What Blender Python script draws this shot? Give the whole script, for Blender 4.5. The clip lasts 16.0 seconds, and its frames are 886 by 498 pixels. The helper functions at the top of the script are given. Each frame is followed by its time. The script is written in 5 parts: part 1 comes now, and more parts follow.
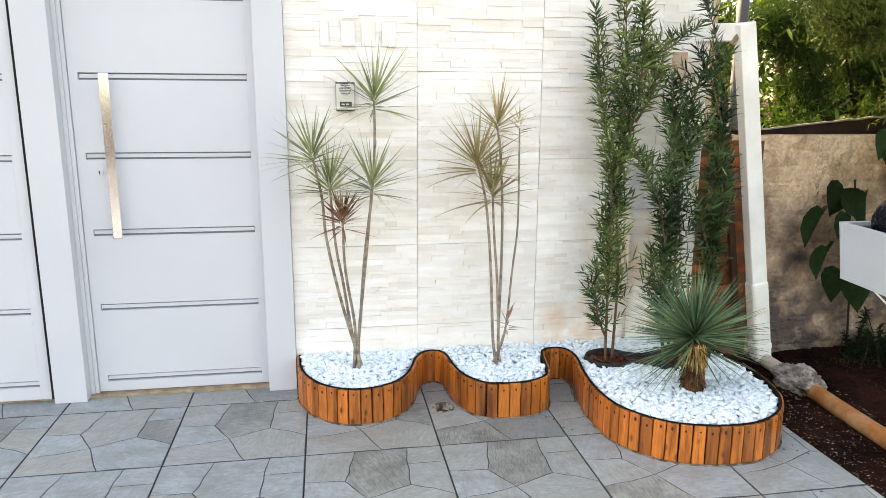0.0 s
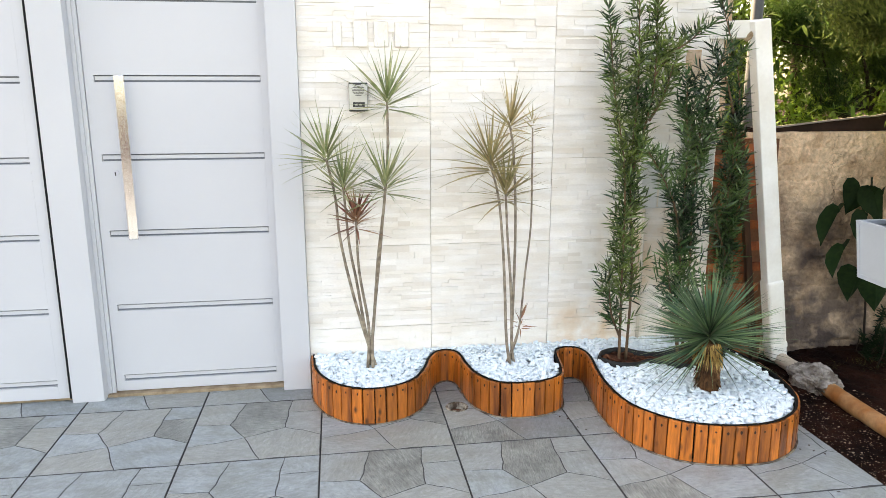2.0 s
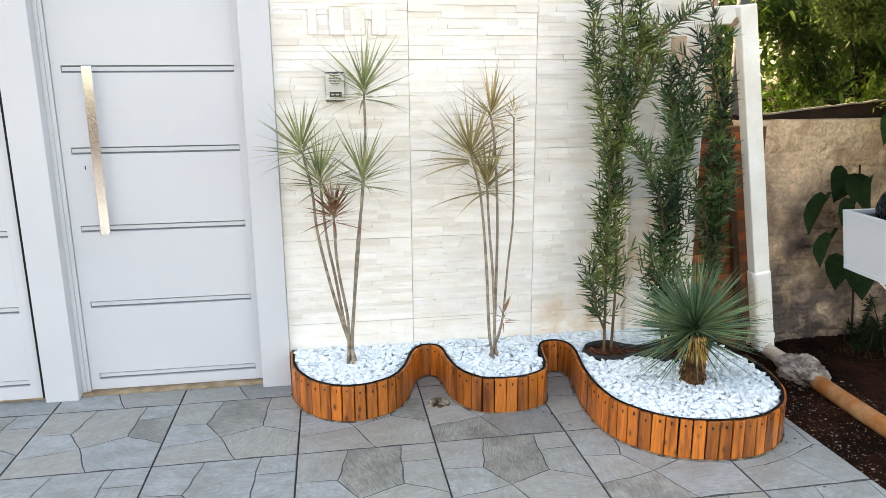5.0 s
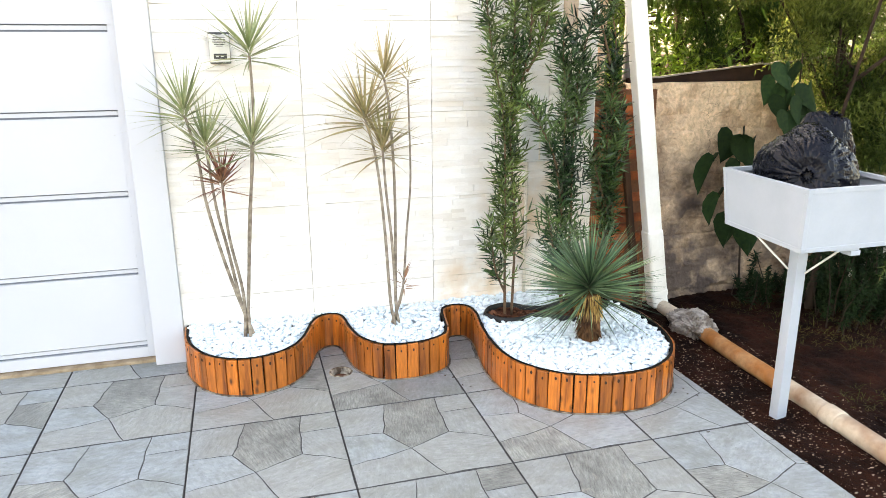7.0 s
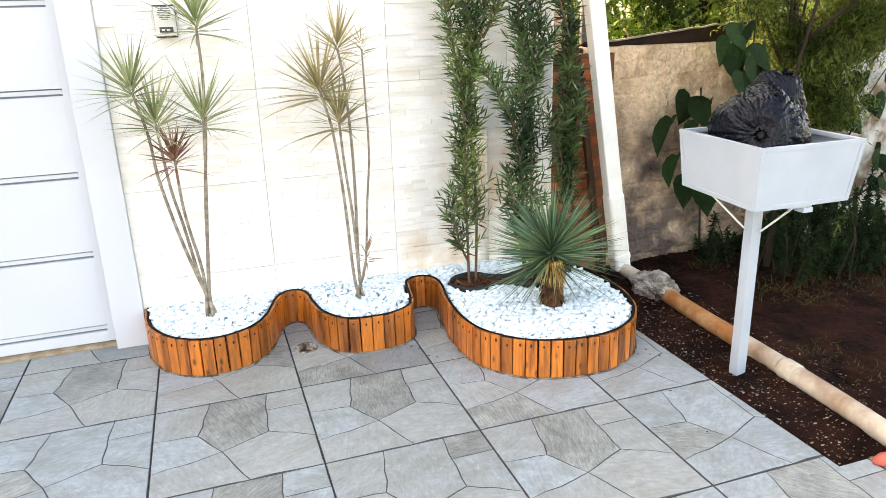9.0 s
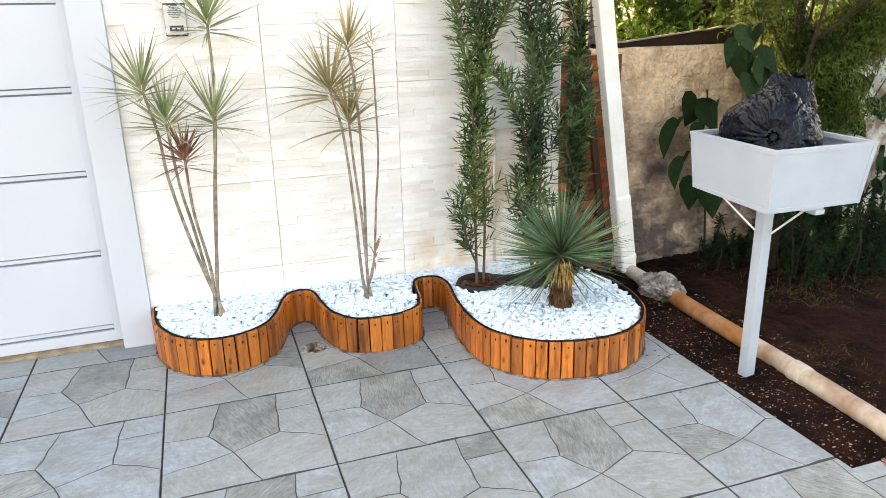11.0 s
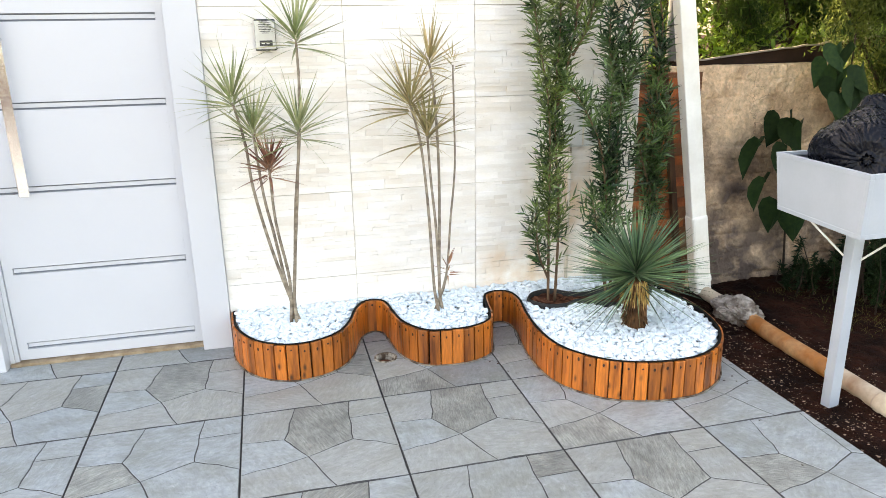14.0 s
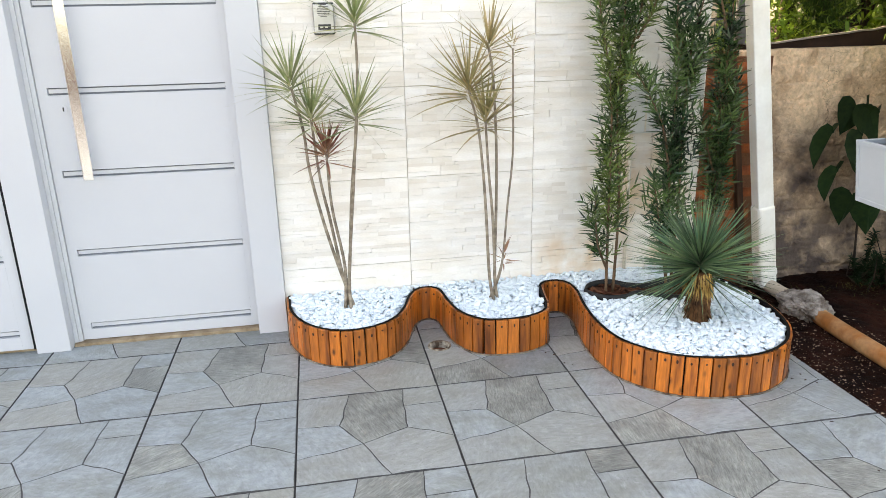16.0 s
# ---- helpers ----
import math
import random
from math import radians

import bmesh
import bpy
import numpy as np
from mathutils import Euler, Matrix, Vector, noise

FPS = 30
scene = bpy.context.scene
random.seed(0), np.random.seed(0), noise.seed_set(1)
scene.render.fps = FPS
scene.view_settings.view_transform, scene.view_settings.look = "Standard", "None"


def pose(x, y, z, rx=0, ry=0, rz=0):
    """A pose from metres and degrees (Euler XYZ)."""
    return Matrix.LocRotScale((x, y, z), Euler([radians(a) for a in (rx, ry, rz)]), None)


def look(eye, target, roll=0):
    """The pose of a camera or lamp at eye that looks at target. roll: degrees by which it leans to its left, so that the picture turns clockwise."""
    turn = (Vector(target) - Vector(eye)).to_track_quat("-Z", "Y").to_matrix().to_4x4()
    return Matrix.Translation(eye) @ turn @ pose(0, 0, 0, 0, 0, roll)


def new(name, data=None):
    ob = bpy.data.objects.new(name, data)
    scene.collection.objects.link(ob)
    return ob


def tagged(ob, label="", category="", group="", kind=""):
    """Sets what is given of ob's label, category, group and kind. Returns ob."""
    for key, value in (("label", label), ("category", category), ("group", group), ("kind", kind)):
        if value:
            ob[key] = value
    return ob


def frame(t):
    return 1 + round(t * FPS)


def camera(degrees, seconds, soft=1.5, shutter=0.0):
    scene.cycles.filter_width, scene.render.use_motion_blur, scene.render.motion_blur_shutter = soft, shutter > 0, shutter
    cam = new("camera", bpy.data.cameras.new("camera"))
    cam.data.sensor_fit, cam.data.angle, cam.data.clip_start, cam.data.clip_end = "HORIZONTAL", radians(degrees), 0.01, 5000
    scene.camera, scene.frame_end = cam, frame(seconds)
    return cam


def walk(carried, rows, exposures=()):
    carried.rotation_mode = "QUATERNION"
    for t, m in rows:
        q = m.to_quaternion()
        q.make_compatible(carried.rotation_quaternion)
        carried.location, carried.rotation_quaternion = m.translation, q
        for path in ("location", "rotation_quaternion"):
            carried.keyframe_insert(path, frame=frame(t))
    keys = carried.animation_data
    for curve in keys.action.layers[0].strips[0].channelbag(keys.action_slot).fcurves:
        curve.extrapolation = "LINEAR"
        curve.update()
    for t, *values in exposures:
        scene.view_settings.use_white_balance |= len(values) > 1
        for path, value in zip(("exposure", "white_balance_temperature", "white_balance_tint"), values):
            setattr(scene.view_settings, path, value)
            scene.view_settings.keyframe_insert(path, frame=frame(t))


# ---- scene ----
cam = camera(64.2, 16.0, soft=0.6)
PATH = [
    (0, (0.122, -2.9, 1.54), (0.445, -0.971, 1.12), 0.3),
    (0.5, (0.122, -2.903, 1.536), (0.445, -0.976, 1.106), 0.1),
    (1, (0.124, -2.905, 1.546), (0.448, -0.977, 1.123), 0.2),
    (1.5, (0.121, -2.906, 1.541), (0.439, -0.975, 1.128), 0.2),
    (2, (0.114, -2.901, 1.548), (0.404, -0.968, 1.123), -0.1),
    (2.5, (0.136, -2.892, 1.55), (0.457, -0.965, 1.121), 0.0),
    (3, (0.15, -2.885, 1.539), (0.486, -0.962, 1.105), -0.1),
    (3.5, (0.165, -2.855, 1.542), (0.482, -0.936, 1.076), 0.2),
    (3.7, (0.171, -2.853, 1.557), (0.473, -0.926, 1.112), -0.2),
    (5.8, (0.208, -2.823, 1.524), (0.519, -0.907, 1.04), -0.5),
    (6, (0.22, -2.824, 1.515), (0.557, -0.917, 1.014), 0.2),
    (6.5, (0.283, -2.824, 1.517), (0.727, -0.947, 0.987), 0.2),
    (7, (0.297, -2.822, 1.51), (0.822, -0.967, 0.976), -0.4),
    (7.5, (0.32, -2.819, 1.505), (0.894, -0.988, 0.94), -1.1),
    (8, (0.333, -2.823, 1.496), (0.955, -1.012, 0.918), -1.7),
    (8.5, (0.336, -2.822, 1.502), (0.956, -1.019, 0.898), -1.6),
    (8.7, (0.339, -2.822, 1.503), (0.936, -1.014, 0.89), -1.8),
    (11, (0.276, -2.796, 1.504), (0.886, -0.993, 0.892), -1.4),
    (11.5, (0.245, -2.797, 1.515), (0.8, -0.979, 0.893), -1.5),
    (12, (0.212, -2.793, 1.511), (0.785, -0.974, 0.91), -1.8),
    (12.5, (0.195, -2.791, 1.513), (0.709, -0.953, 0.915), -1.5),
    (13, (0.206, -2.79, 1.519), (0.739, -0.957, 0.923), -1.0),
    (13.5, (0.192, -2.787, 1.522), (0.672, -0.935, 0.942), -0.9),
    (14, (0.201, -2.789, 1.518), (0.657, -0.929, 0.943), -1.0),
    (14.5, (0.191, -2.781, 1.511), (0.655, -0.926, 0.925), -0.6),
    (15, (0.166, -2.767, 1.516), (0.589, -0.903, 0.925), -0.7),
    (15.5, (0.146, -2.764, 1.521), (0.524, -0.884, 0.954), -1.1),
    (16, (0.168, -2.731, 1.507), (0.492, -0.853, 0.899), -1.3),
]
EXPOSURES = [(0, 2.7, 10000, 15), (3.7, 2.7, 10000, 15), (6.1, 2.64, 10000, 15), (6.6, 2.98, 10000, 15), (7.2, 3.15, 10000, 15), (10.8, 3.05, 10000, 15), (11.5, 2.7, 9700, 15), (12.2, 2.95, 10000, 15), (14.5, 2.92, 10000, 15), (16, 2.74, 10000, 15)]
walk(cam, [(t, look(eye, target, roll)) for t, eye, target, roll in PATH], EXPOSURES)

# ---- world, sun, exposure ----
SUN_AZ, SUN_EL = -40.0, 40.0          # degrees: from ahead (+y) to the left, and above the horizon
world = bpy.data.worlds.new("daylight")
scene.world = world
world.use_nodes = True
wn = world.node_tree
sky = wn.nodes.new("ShaderNodeTexSky")
sky.sky_type, sky.sun_disc = "NISHITA", False
sky.sun_elevation, sky.sun_rotation = radians(SUN_EL), radians(SUN_AZ)
sky.air_density, sky.dust_density, sky.ozone_density = 1.0, 2.5, 1.0
wn.nodes["Background"].inputs[1].default_value = 0.15
wn.links.new(sky.outputs[0], wn.nodes["Background"].inputs[0])
sun_data = bpy.data.lights.new("sun", "SUN")
sun_data.energy, sun_data.angle, sun_data.color = 4.0, radians(0.5), (1.0, 0.93, 0.82)
sun = new("sun", sun_data)
sun_way = Vector((math.sin(radians(SUN_AZ)) * math.cos(radians(SUN_EL)), math.cos(radians(SUN_AZ)) * math.cos(radians(SUN_EL)), math.sin(radians(SUN_EL))))
sun.matrix_world = look(sun_way * 30, (0, 0, 0))


# ---- materials ----
def material(name, base, rough=0.6, metal=0.0, second=None, scale=6.0, detail_scale=60.0, mix=(0.35, 0.65), bump=0.15, bump_dist=0.004,
             stretch=(1, 1, 1), island=0.0, per_object=0.0, spec=0.5, fine=0.25):
    """A surface with blotches at one scale and grain at a finer one."""
    m = bpy.data.materials.new(name)
    m.use_nodes = True
    nt = m.node_tree
    N, L = nt.nodes.new, nt.links.new
    b = nt.nodes["Principled BSDF"]
    b.inputs["Metallic"].default_value = metal
    b.inputs["Specular IOR Level"].default_value = spec
    co = N("ShaderNodeTexCoord")
    mp = N("ShaderNodeMapping")
    mp.inputs["Scale"].default_value = stretch
    L(co.outputs["Object"], mp.inputs[0])
    oi = N("ShaderNodeObjectInfo")
    shift = N("ShaderNodeVectorMath")
    shift.operation = "ADD"
    spread = N("ShaderNodeMath")
    spread.operation = "MULTIPLY"
    spread.inputs[1].default_value = 37.0 if per_object else 0.0
    L(oi.outputs["Random"], spread.inputs[0])
    L(mp.outputs[0], shift.inputs[0])
    L(spread.outputs[0], shift.inputs[1])
    big, small = N("ShaderNodeTexNoise"), N("ShaderNodeTexNoise")
    big.inputs["Scale"].default_value, big.inputs["Detail"].default_value = scale, 5
    small.inputs["Scale"].default_value, small.inputs["Detail"].default_value = detail_scale, 6
    L(shift.outputs[0], big.inputs["Vector"])
    L(shift.outputs[0], small.inputs["Vector"])
    ramp = N("ShaderNodeMapRange")
    ramp.inputs[1].default_value, ramp.inputs[2].default_value = mix
    L(big.outputs[0], ramp.inputs[0])
    two = N("ShaderNodeMix")
    two.data_type = "RGBA"
    two.inputs["A"].default_value = (*base, 1)
    two.inputs["B"].default_value = (*(second or [c * 0.8 for c in base]), 1)
    L(ramp.outputs[0], two.inputs["Factor"])
    value = N("ShaderNodeMath")
    value.operation = "MULTIPLY_ADD"
    value.inputs[1].default_value, value.inputs[2].default_value = 2 * fine, 1 - fine
    L(small.outputs[0], value.inputs[0])
    hsv = N("ShaderNodeHueSaturation")
    L(two.outputs["Result"], hsv.inputs["Color"])
    last = value.outputs[0]
    for amount, source in ((island, "g"), (per_object, "o")):
        if amount:
            out = N("ShaderNodeNewGeometry").outputs["Random Per Island"] if source == "g" else oi.outputs["Random"]
            f = N("ShaderNodeMath")
            f.operation = "MULTIPLY_ADD"
            f.inputs[1].default_value, f.inputs[2].default_value = 2 * amount, 1 - amount
            L(out, f.inputs[0])
            g = N("ShaderNodeMath")
            g.operation = "MULTIPLY"
            L(last, g.inputs[0])
            L(f.outputs[0], g.inputs[1])
            last = g.outputs[0]
    L(last, hsv.inputs["Value"])
    L(hsv.outputs[0], b.inputs["Base Color"])
    r = N("ShaderNodeMath")
    r.operation = "MULTIPLY_ADD"
    r.inputs[1].default_value, r.inputs[2].default_value = 0.25, rough - 0.12
    L(small.outputs[0], r.inputs[0])
    L(r.outputs[0], b.inputs["Roughness"])
    if bump:
        bp = N("ShaderNodeBump")
        bp.inputs["Strength"].default_value, bp.inputs["Distance"].default_value = bump, bump_dist
        L(small.outputs[0], bp.inputs["Height"])
        L(bp.outputs[0], b.inputs["Normal"])
    return m


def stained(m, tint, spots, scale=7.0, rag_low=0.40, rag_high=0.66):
    """Tints ragged blotches round given places on a wall (x, z, reach): run-off stains on cladding, darker low plaster.
    """
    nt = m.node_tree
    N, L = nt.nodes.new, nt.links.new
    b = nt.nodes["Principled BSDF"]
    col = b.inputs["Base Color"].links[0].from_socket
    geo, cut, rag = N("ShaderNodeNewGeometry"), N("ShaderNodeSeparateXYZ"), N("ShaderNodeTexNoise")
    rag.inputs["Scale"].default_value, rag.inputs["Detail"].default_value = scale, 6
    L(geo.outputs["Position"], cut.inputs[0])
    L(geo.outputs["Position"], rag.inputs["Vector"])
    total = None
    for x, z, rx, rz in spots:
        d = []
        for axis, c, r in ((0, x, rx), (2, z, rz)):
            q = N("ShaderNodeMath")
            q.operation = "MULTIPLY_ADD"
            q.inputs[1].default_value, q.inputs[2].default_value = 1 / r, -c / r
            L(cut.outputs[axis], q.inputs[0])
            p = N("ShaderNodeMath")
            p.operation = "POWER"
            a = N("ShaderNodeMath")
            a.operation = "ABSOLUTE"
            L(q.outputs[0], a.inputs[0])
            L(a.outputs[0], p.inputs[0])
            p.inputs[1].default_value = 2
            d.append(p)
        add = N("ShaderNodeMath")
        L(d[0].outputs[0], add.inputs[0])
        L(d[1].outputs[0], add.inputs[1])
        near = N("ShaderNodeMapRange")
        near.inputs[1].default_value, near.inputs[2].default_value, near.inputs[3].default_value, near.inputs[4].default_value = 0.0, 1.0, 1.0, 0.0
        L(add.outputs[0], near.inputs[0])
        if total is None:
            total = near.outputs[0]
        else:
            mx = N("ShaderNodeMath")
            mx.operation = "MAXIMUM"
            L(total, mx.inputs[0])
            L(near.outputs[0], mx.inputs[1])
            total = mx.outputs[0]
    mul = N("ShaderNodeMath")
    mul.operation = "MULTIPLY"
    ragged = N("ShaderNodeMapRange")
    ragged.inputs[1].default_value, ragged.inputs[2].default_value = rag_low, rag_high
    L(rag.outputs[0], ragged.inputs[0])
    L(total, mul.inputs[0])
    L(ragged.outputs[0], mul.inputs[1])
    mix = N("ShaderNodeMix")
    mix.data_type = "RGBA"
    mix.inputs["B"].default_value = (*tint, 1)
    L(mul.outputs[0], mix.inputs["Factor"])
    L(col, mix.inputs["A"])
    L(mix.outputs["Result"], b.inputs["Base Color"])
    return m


def cracked(m, scale=8.0):
    """Fine wandering cracks and flaked edges in old render."""
    nt = m.node_tree
    N, L = nt.nodes.new, nt.links.new
    b = nt.nodes["Principled BSDF"]
    col = b.inputs["Base Color"].links[0].from_socket
    bump = b.inputs["Normal"].links[0].from_node
    co, warp, mixv, vor = N("ShaderNodeTexCoord"), N("ShaderNodeTexNoise"), N("ShaderNodeMix"), N("ShaderNodeTexVoronoi")
    warp.inputs["Scale"].default_value, warp.inputs["Detail"].default_value = 4.0, 6
    mixv.data_type = "RGBA"
    mixv.inputs["Factor"].default_value = 0.20
    vor.feature = "DISTANCE_TO_EDGE"
    vor.inputs["Scale"].default_value = scale
    L(co.outputs["Object"], warp.inputs["Vector"])
    L(co.outputs["Object"], mixv.inputs["A"])
    L(warp.outputs["Color"], mixv.inputs["B"])
    L(mixv.outputs["Result"], vor.inputs["Vector"])
    thin = N("ShaderNodeMapRange")
    thin.inputs[1].default_value, thin.inputs[2].default_value = 0.0, 0.010
    L(vor.outputs["Distance"], thin.inputs[0])
    patch, gate = N("ShaderNodeTexNoise"), N("ShaderNodeMapRange")
    patch.inputs["Scale"].default_value = 3.0
    gate.inputs[1].default_value, gate.inputs[2].default_value = 0.40, 0.50
    L(co.outputs["Object"], patch.inputs["Vector"])
    L(patch.outputs[0], gate.inputs[0])
    both = N("ShaderNodeMath")
    both.operation = "MAXIMUM"
    L(thin.outputs[0], both.inputs[0])
    L(gate.outputs[0], both.inputs[1])
    dark = N("ShaderNodeMix")
    dark.data_type = "RGBA"
    dark.inputs["A"].default_value = (0.33, 0.22, 0.15, 1)
    L(both.outputs[0], dark.inputs["Factor"])
    L(col, dark.inputs["B"])
    L(dark.outputs["Result"], b.inputs["Base Color"])
    second = N("ShaderNodeBump")
    second.inputs["Strength"].default_value, second.inputs["Distance"].default_value = 0.5, 0.008
    L(both.outputs[0], second.inputs["Height"])
    L(bump.outputs[0], second.inputs["Normal"])
    L(second.outputs[0], b.inputs["Normal"])
    return m


def toned(m, tint, share=0.55, power=1.0):
    """Shifts the colour of each loose piece of a mesh by its own amount towards a tint."""
    nt = m.node_tree
    N, L = nt.nodes.new, nt.links.new
    b = nt.nodes["Principled BSDF"]
    col = b.inputs["Base Color"].links[0].from_socket
    geo, far, oi, mix = N("ShaderNodeNewGeometry"), N("ShaderNodeMath"), N("ShaderNodeObjectInfo"), N("ShaderNodeMix")
    add = N("ShaderNodeMath")
    L(geo.outputs["Random Per Island"], add.inputs[0])
    L(oi.outputs["Random"], add.inputs[1])
    wrap = N("ShaderNodeMath")
    wrap.operation = "FRACT"
    L(add.outputs[0], wrap.inputs[0])
    far.operation = "MULTIPLY"
    far.inputs[1].default_value = share
    curve = N("ShaderNodeMath")
    curve.operation = "POWER"
    curve.inputs[1].default_value = power
    L(wrap.outputs[0], curve.inputs[0])
    L(curve.outputs[0], far.inputs[0])
    mix.data_type = "RGBA"
    mix.inputs["B"].default_value = (*tint, 1)
    L(far.outputs[0], mix.inputs["Factor"])
    L(col, mix.inputs["A"])
    L(mix.outputs["Result"], b.inputs["Base Color"])
    return m


def grained(m, low, high, stretch=7.0, scale=7.0, speck=0.4, relief=0.006, pale=(0.5, 0.5, 0.5)):
    """Cleft stone: streaks that run their own way in each loose piece, pale wisps and fine dark pits."""
    nt = m.node_tree
    N, L = nt.nodes.new, nt.links.new
    b = nt.nodes["Principled BSDF"]
    col = b.inputs["Base Color"].links[0].from_socket
    bump = b.inputs["Normal"].links[0].from_node
    co, geo, oi = N("ShaderNodeTexCoord"), N("ShaderNodeNewGeometry"), N("ShaderNodeObjectInfo")
    add, turn, spin, shift, mp = N("ShaderNodeMath"), N("ShaderNodeMath"), N("ShaderNodeVectorRotate"), N("ShaderNodeVectorMath"), N("ShaderNodeMapping")
    L(geo.outputs["Random Per Island"], add.inputs[0])
    L(oi.outputs["Random"], add.inputs[1])
    turn.operation = "MULTIPLY"
    turn.inputs[1].default_value = 19.0
    L(add.outputs[0], turn.inputs[0])
    spin.rotation_type = "Z_AXIS"
    L(co.outputs["Object"], spin.inputs["Vector"])
    L(turn.outputs[0], spin.inputs["Angle"])
    L(spin.outputs[0], shift.inputs[0])
    L(turn.outputs[0], shift.inputs[1])
    mp.inputs["Scale"].default_value = (1, stretch, 1)
    L(shift.outputs[0], mp.inputs[0])
    streak, wisp, pit = N("ShaderNodeTexNoise"), N("ShaderNodeTexNoise"), N("ShaderNodeTexNoise")
    for node, sc, rough, source in ((streak, scale, 0.68, mp), (wisp, scale * 0.8, 0.75, shift), (pit, 120.0, 0.6, shift)):
        node.inputs["Scale"].default_value, node.inputs["Detail"].default_value, node.inputs["Roughness"].default_value = sc, 9, rough
        L(source.outputs[0], node.inputs["Vector"])
    wisp.inputs["Distortion"].default_value = 1.2
    amount = N("ShaderNodeMapRange")
    for k, v in enumerate((0.32, 0.68, low, high)):
        amount.inputs[k + 1].default_value = v
    L(streak.outputs[0], amount.inputs[0])
    hsv = N("ShaderNodeHueSaturation")
    L(col, hsv.inputs["Color"])
    L(amount.outputs[0], hsv.inputs["Value"])
    some, light = N("ShaderNodeMapRange"), N("ShaderNodeMix")
    for k, v in enumerate((0.56, 0.74, 0.0, 0.75)):
        some.inputs[k + 1].default_value = v
    L(wisp.outputs[0], some.inputs[0])
    light.data_type = "RGBA"
    light.inputs["B"].default_value = (*pale, 1)
    L(some.outputs[0], light.inputs["Factor"])
    L(hsv.outputs[0], light.inputs["A"])
    few, dark = N("ShaderNodeMapRange"), N("ShaderNodeMix")
    for k, v in enumerate((0.60, 0.72, 0.0, speck)):
        few.inputs[k + 1].default_value = v
    L(pit.outputs[0], few.inputs[0])
    dark.data_type = "RGBA"
    dark.inputs["B"].default_value = (0.07, 0.07, 0.065, 1)
    L(few.outputs[0], dark.inputs["Factor"])
    L(light.outputs["Result"], dark.inputs["A"])
    L(dark.outputs["Result"], b.inputs["Base Color"])
    second = N("ShaderNodeBump")
    second.inputs["Strength"].default_value, second.inputs["Distance"].default_value = 0.6, relief
    L(streak.outputs[0], second.inputs["Height"])
    L(bump.outputs[0], second.inputs["Normal"])
    L(second.outputs[0], b.inputs["Normal"])
    return m


def knotted(m, scale=17.0, tint=(0.045, 0.016, 0.007)):
    """Dark knots and smudges scattered over each board."""
    nt = m.node_tree
    N, L = nt.nodes.new, nt.links.new
    b = nt.nodes["Principled BSDF"]
    col = b.inputs["Base Color"].links[0].from_socket
    co, oi, mul, shift, mp, vor, cut = N("ShaderNodeTexCoord"), N("ShaderNodeObjectInfo"), N("ShaderNodeMath"), N("ShaderNodeVectorMath"), N("ShaderNodeMapping"), N("ShaderNodeTexVoronoi"), N("ShaderNodeSeparateColor")
    mul.operation = "MULTIPLY"
    mul.inputs[1].default_value = 53.0
    L(oi.outputs["Random"], mul.inputs[0])
    L(co.outputs["Object"], shift.inputs[0])
    L(mul.outputs[0], shift.inputs[1])
    mp.inputs["Scale"].default_value = (1.3, 1.3, 0.6)
    L(shift.outputs[0], mp.inputs[0])
    vor.inputs["Scale"].default_value = scale
    L(mp.outputs[0], vor.inputs["Vector"])
    L(vor.outputs["Color"], cut.inputs[0])
    near, some, both, mix = N("ShaderNodeMapRange"), N("ShaderNodeMapRange"), N("ShaderNodeMath"), N("ShaderNodeMix")
    for k, v in enumerate((0.07, 0.24, 0.90, 0.0)):
        near.inputs[k + 1].default_value = v
    L(vor.outputs["Distance"], near.inputs[0])
    for k, v in enumerate((0.42, 0.62, 0.0, 1.0)):
        some.inputs[k + 1].default_value = v
    L(cut.outputs[0], some.inputs[0])
    both.operation = "MULTIPLY"
    L(near.outputs[0], both.inputs[0])
    L(some.outputs[0], both.inputs[1])
    mix.data_type = "RGBA"
    mix.inputs["B"].default_value = (*tint, 1)
    L(both.outputs[0], mix.inputs["Factor"])
    L(col, mix.inputs["A"])
    L(mix.outputs["Result"], b.inputs["Base Color"])
    return m


def leafy(m, amount=0.25):
    """Lets some light through thin leaves."""
    nt = m.node_tree
    b = nt.nodes["Principled BSDF"]
    t = nt.nodes.new("ShaderNodeBsdfTranslucent")
    x = nt.nodes.new("ShaderNodeMixShader")
    x.inputs[0].default_value = amount
    col = b.inputs["Base Color"].links[0].from_socket
    nt.links.new(col, t.inputs[0])
    nt.links.new(b.outputs[0], x.inputs[1])
    nt.links.new(t.outputs[0], x.inputs[2])
    nt.links.new(x.outputs[0], nt.nodes["Material Output"].inputs[0])
    return m


M = {}
M["paint"] = material("white_gate_paint", (0.565, 0.572, 0.602), 0.36, second=(0.535, 0.543, 0.576), scale=1.5, detail_scale=220, bump=0.03, fine=0.02)
M["groove"] = material("gate_groove_shade", (0.14, 0.155, 0.185), 0.5, scale=3, detail_scale=150, bump=0.03, fine=0.08)
M["rubber"] = material("black_seal", (0.012, 0.012, 0.013), 0.7, scale=8, detail_scale=120, spec=0.15)
M["chrome"] = material("polished_steel", (0.72, 0.76, 0.82), 0.15, 1.0, scale=4, detail_scale=90, bump=0, fine=0.03)
M["threshold"] = material("stained_stone_threshold", (0.40, 0.30, 0.20), 0.7, second=(0.22, 0.15, 0.09), scale=14, detail_scale=120, bump=0.3, spec=0.2)
